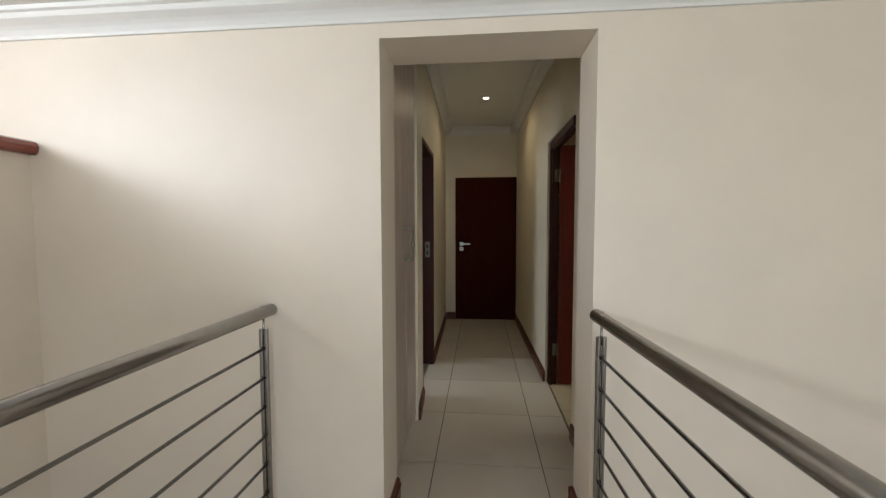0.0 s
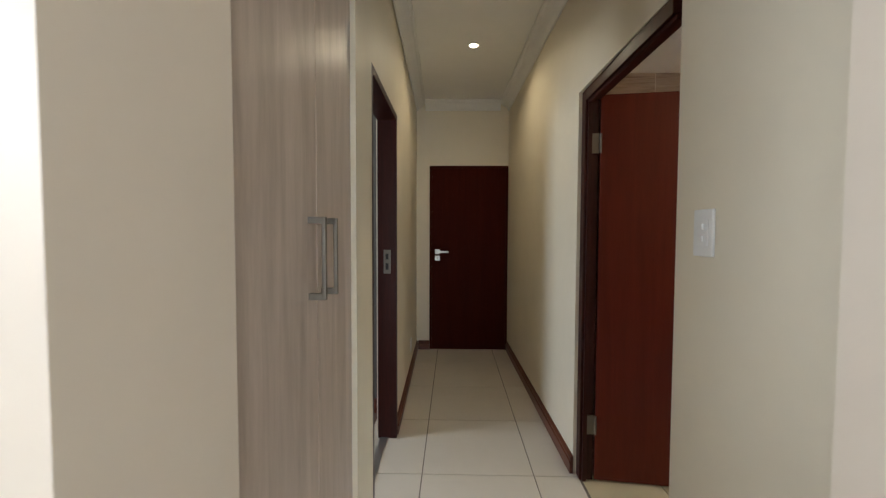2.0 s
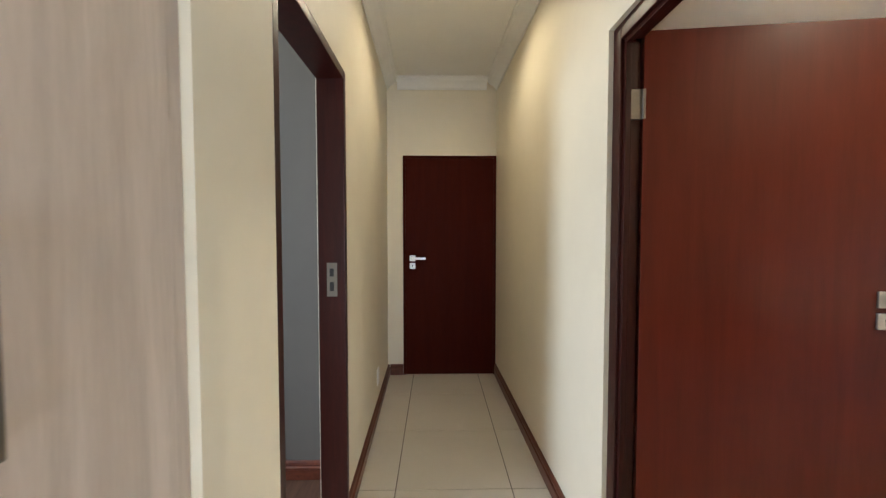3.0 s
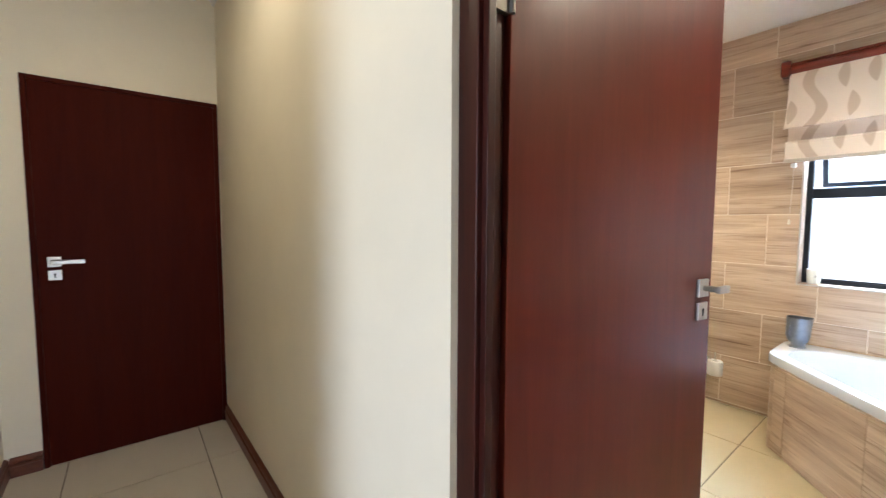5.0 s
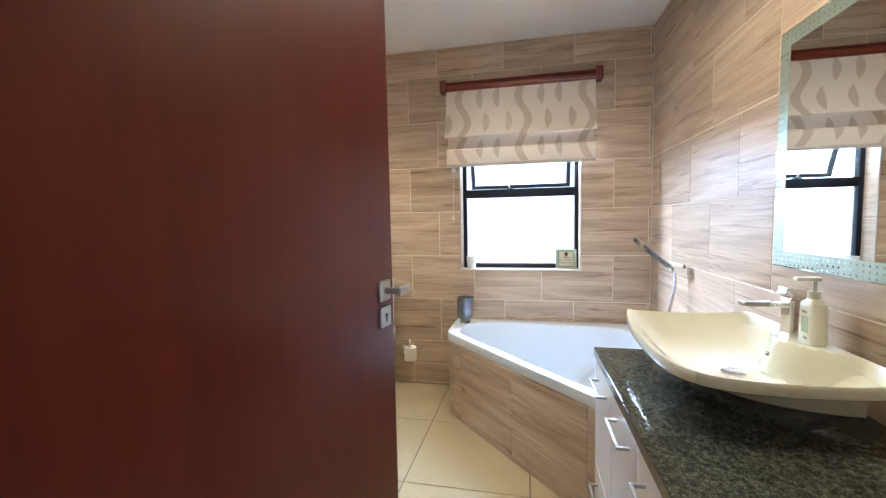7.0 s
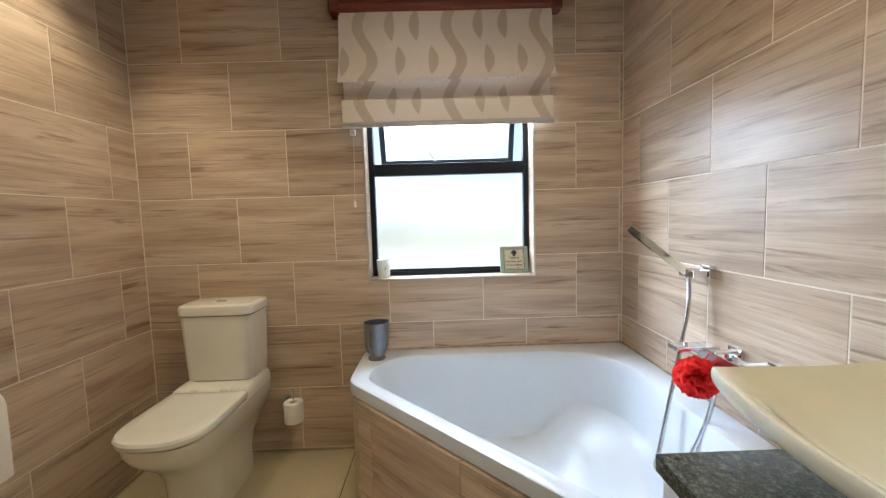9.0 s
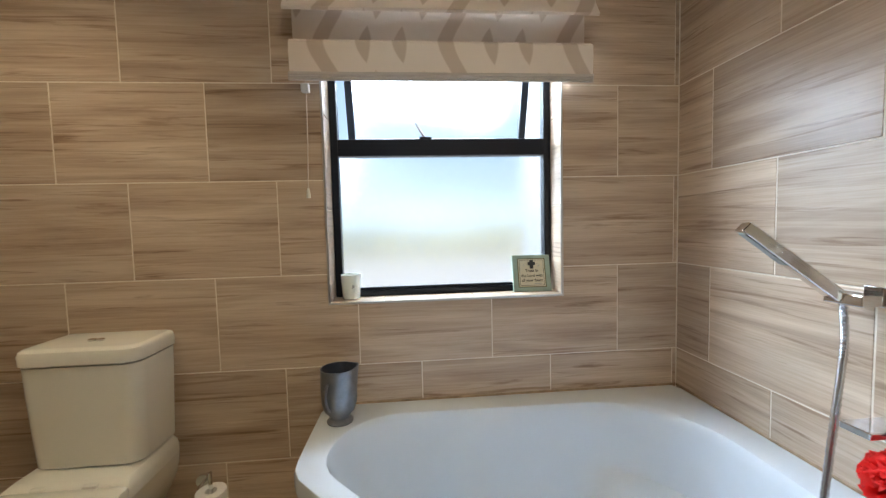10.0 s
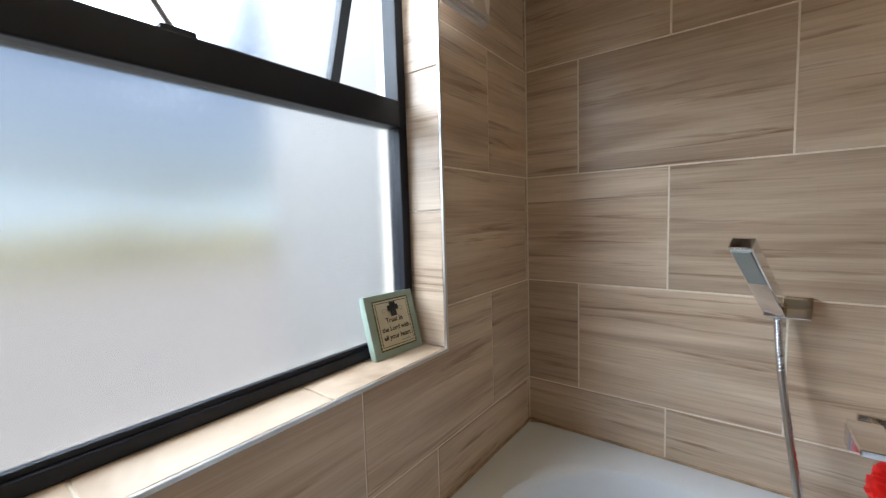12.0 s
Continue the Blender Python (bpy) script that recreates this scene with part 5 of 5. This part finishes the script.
bm = bm_box(-PW / 2, 0, 0, PW / 2, PT, PH, 0.002)
bm.transform(pm)
part("block", bm, M_SAGE, pl)
plate(-0.056, 0.016, 0.056, 0.134, -0.0001, M_OLIVE, "border", "olive painted line")
plate(-0.053, 0.019, 0.053, 0.131, -0.0005, M_CREAMP, "inner_border", "cream painted ground")
plate(-0.049, 0.023, 0.049, 0.127, -0.0009, M_INK, "ink_line", "thin dark line")
plate(-0.0475, 0.0245, 0.0475, 0.1255, -0.0013, M_CREAMP, "card", "cream painted centre")
for i in range(13):
    t = -0.051 + i * 0.0085
    for x, z in ((t, 0.017), (t, 0.132), (-0.0545, 0.075 + t), (0.0545, 0.075 + t)):
        plate(x - 0.0022, z - 0.0012, x + 0.0022, z + 0.0012, -0.0011, M_INK, "stitch")
for body, z, s in (("Trust in", 0.078, 0.0165), ("the Lord with", 0.058, 0.0155), ("all your heart", 0.039, 0.0155)):
    m = pm @ Matrix.Translation((0, -0.0023, z)) @ pose(0, 0, 0, 90, 0, 0)
    part("lettering", text_mesh(body, s, m), M_INK, pl, "dark hand-lettered words")
plate(0.008, 0.029, 0.038, 0.0315, -0.0016, M_GREYP, "small_print", "tiny unreadable line")
bm = bm_box(-0.0068, -0.009, 0.091, 0.0068, -0.001, 0.125, 0.002)
box_into(bm, -0.0145, -0.009, 0.105, 0.0145, -0.001, 0.118, 0.002)
bm.transform(pm)
part("cross", bm, M_INK, pl, "small dark raised cross")
for s in (-1, 1):
    bm = pipe([(s * 0.016, -0.002, 0.108), (s * 0.025, -0.002, 0.112), (s * 0.032, -0.002, 0.107), (s * 0.028, -0.002, 0.101), (s * 0.024, -0.002, 0.105)], 0.0007, 5, 5)
    bm.transform(pm)
    part("scroll", bm, M_GREYP, pl, "thin drawn scroll")

for x, y in ((2.72, 4.22), (2.15, 3.05), (1.62, 2.42)):
    downlight(x, y, CEIL_B, "lit recessed downlight in the bathroom ceiling")


# ---- tiles, last ----
TILE_MESH = {}
TL, TH = 0.498, 0.340


def tile_mesh(w, h, d, material, flat=False):
    """A tile w by h with eased edges, its face towards local -y (or up when flat)."""
    key = (round(w, 3), round(h, 3), material.name)
    if key in TILE_MESH:
        return TILE_MESH[key]
    e = 0.0012
    bm = bmesh.new()
    rings = [[(-w / 2, d, -h / 2), (w / 2, d, -h / 2), (w / 2, d, h / 2), (-w / 2, d, h / 2)],
             [(-w / 2, e, -h / 2), (w / 2, e, -h / 2), (w / 2, e, h / 2), (-w / 2, e, h / 2)],
             [(-w / 2 + e, 0, -h / 2 + e), (w / 2 - e, 0, -h / 2 + e), (w / 2 - e, 0, h / 2 - e), (-w / 2 + e, 0, h / 2 - e)]]
    vs = [[bm.verts.new(p) for p in r] for r in rings]
    for a, b in zip(vs, vs[1:]):
        for i in range(4):
            bm.faces.new((a[i], a[(i + 1) % 4], b[(i + 1) % 4], b[i]))
    bm.faces.new(vs[-1])
    bmesh.ops.recalc_face_normals(bm, faces=bm.faces)
    if flat:
        bm.transform(Matrix.Rotation(-math.pi / 2, 4, "X"))
    me = bpy.data.meshes.new("tile")
    bm.to_mesh(me)
    bm.free()
    me.materials.append(material)
    TILE_MESH[key] = me
    return me


def tile_rows(parent, to_world, length, height, off_a, off_b, hole=None, z_start=0.019):
    """Running-bond tiles over a wall; s runs along it. Rows of type a and b take turns."""
    row = -1
    z = z_start - TH
    while z < height:
        z0, z1 = max(z, 0.0), min(z + TH, height)
        off = (off_a if row % 2 == 0 else off_b) % TL
        s = off - TL
        while s < length and z1 - z0 > 0.012:
            s0, s1 = max(s, 0.0), min(s + TL, length)
            if s1 - s0 > 0.012:
                g = 0.0021
                if hole and s0 < hole[2] and s1 > hole[0] and z0 < hole[3] and z1 > hole[1]:
                    cells = [(s0, z0, s1, min(z1, hole[1])), (s0, max(z0, hole[3]), s1, z1), (s0, max(z0, hole[1]), min(s1, hole[0]), min(z1, hole[3])), (max(s0, hole[2]), max(z0, hole[1]), s1, min(z1, hole[3]))]
                    cm = ((s0 + s1) / 2, (z0 + z1) / 2)
                    bm = bmesh.new()
                    for a, b, c, d in cells:
                        if c - a > 0.004 and d - b > 0.004:
                            ga = g if a == s0 else 0.0
                            gc = g if c == s1 else 0.0
                            gb = g if b == z0 else 0.0
                            gd = g if d == z1 else 0.0
                            box_into(bm, a + ga - cm[0], 0, b + gb - cm[1], c - gc - cm[0], 0.006, d - gd - cm[1])
                    if len(bm.verts):
                        me = bpy.data.meshes.new("tile")
                        bm.to_mesh(me)
                        me.materials.append(M_TILE)
                        ob = new("tile", me)
                        ob.parent = parent
                        ob.matrix_local = to_world @ Matrix.Translation((cm[0], 0, cm[1]))
                    bm.free()
                else:
                    ob = new("tile", tile_mesh(s1 - s0 - 2 * g, z1 - z0 - 2 * g, 0.006, M_TILE))
                    ob.parent = parent
                    ob.matrix_local = to_world @ Matrix.Translation(((s0 + s1) / 2, 0, (z0 + z1) / 2))
            s += TL
        z += TH
        row += 1


# east wall: s runs south from the north corner
E_M = Matrix(((0, 1, 0, XE), (-1, 0, 0, YN), (0, 0, 1, 0), (0, 0, 0, 1)))
tile_rows(wall_b_e, E_M, YN - YS, CEIL_B, YN - 2.298, YN - 3.564, (YN - WY1, WZ0, YN - WY0, WZ1))
# south wall: s runs west from the bath corner
S_M = Matrix(((-1, 0, 0, XE), (0, -1, 0, YS), (0, 0, 1, 0), (0, 0, 0, 1)))
tile_rows(wall_b_s, S_M, XE - XW, CEIL_B, XE - 3.195, XE - 2.95)
# north wall: s runs east from the hall wall
N_M = Matrix(((1, 0, 0, XW), (0, 1, 0, YN), (0, 0, 1, 0), (0, 0, 0, 1)))
tile_rows(wall_b_n, N_M, XE - XW, CEIL_B, 3.20 - XW, 2.955 - XW)
W_M = Matrix(((0, -1, 0, XW + 0.0095), (1, 0, 0, 3.46), (0, 0, 1, 0), (0, 0, 0, 1)))
tile_rows(wall_b_w, W_M, YN - 3.46, CEIL_B, 0.2, 0.45)


def floor_grid(parent, xs, ys, material, z=0.0):
    for x0, x1 in zip(xs, xs[1:]):
        for y0, y1 in zip(ys, ys[1:]):
            g = 0.0028
            ob = new("tile", tile_mesh(x1 - x0 - 2 * g, y1 - y0 - 2 * g, 0.008, material, True))
            ob.parent = parent
            ob.location = ((x0 + x1) / 2, (y0 + y1) / 2, z)


FT = 0.6175
floor_grid(bpy.data.objects["floor_hall"], [-0.69, -0.318, 0.292, 0.53], [LY - 0.05, 2.172, 2.79, 3.41, 4.04, 4.66, 5.28, END], M_FTILE)
floor_grid(bpy.data.objects["floor_landing"], [-1.08, -0.318, 0.292, 0.64], [-3.0, -2.15, -1.53, -0.91, -0.29, 0.33, 0.94, LY - 0.05], M_FTILE)
floor_grid(floor_b, [0.54, 0.94, 1.56, 2.18, 2.80, XE], [YS, 2.27, 2.885, 3.51, 4.13, YN], M_BTILE)
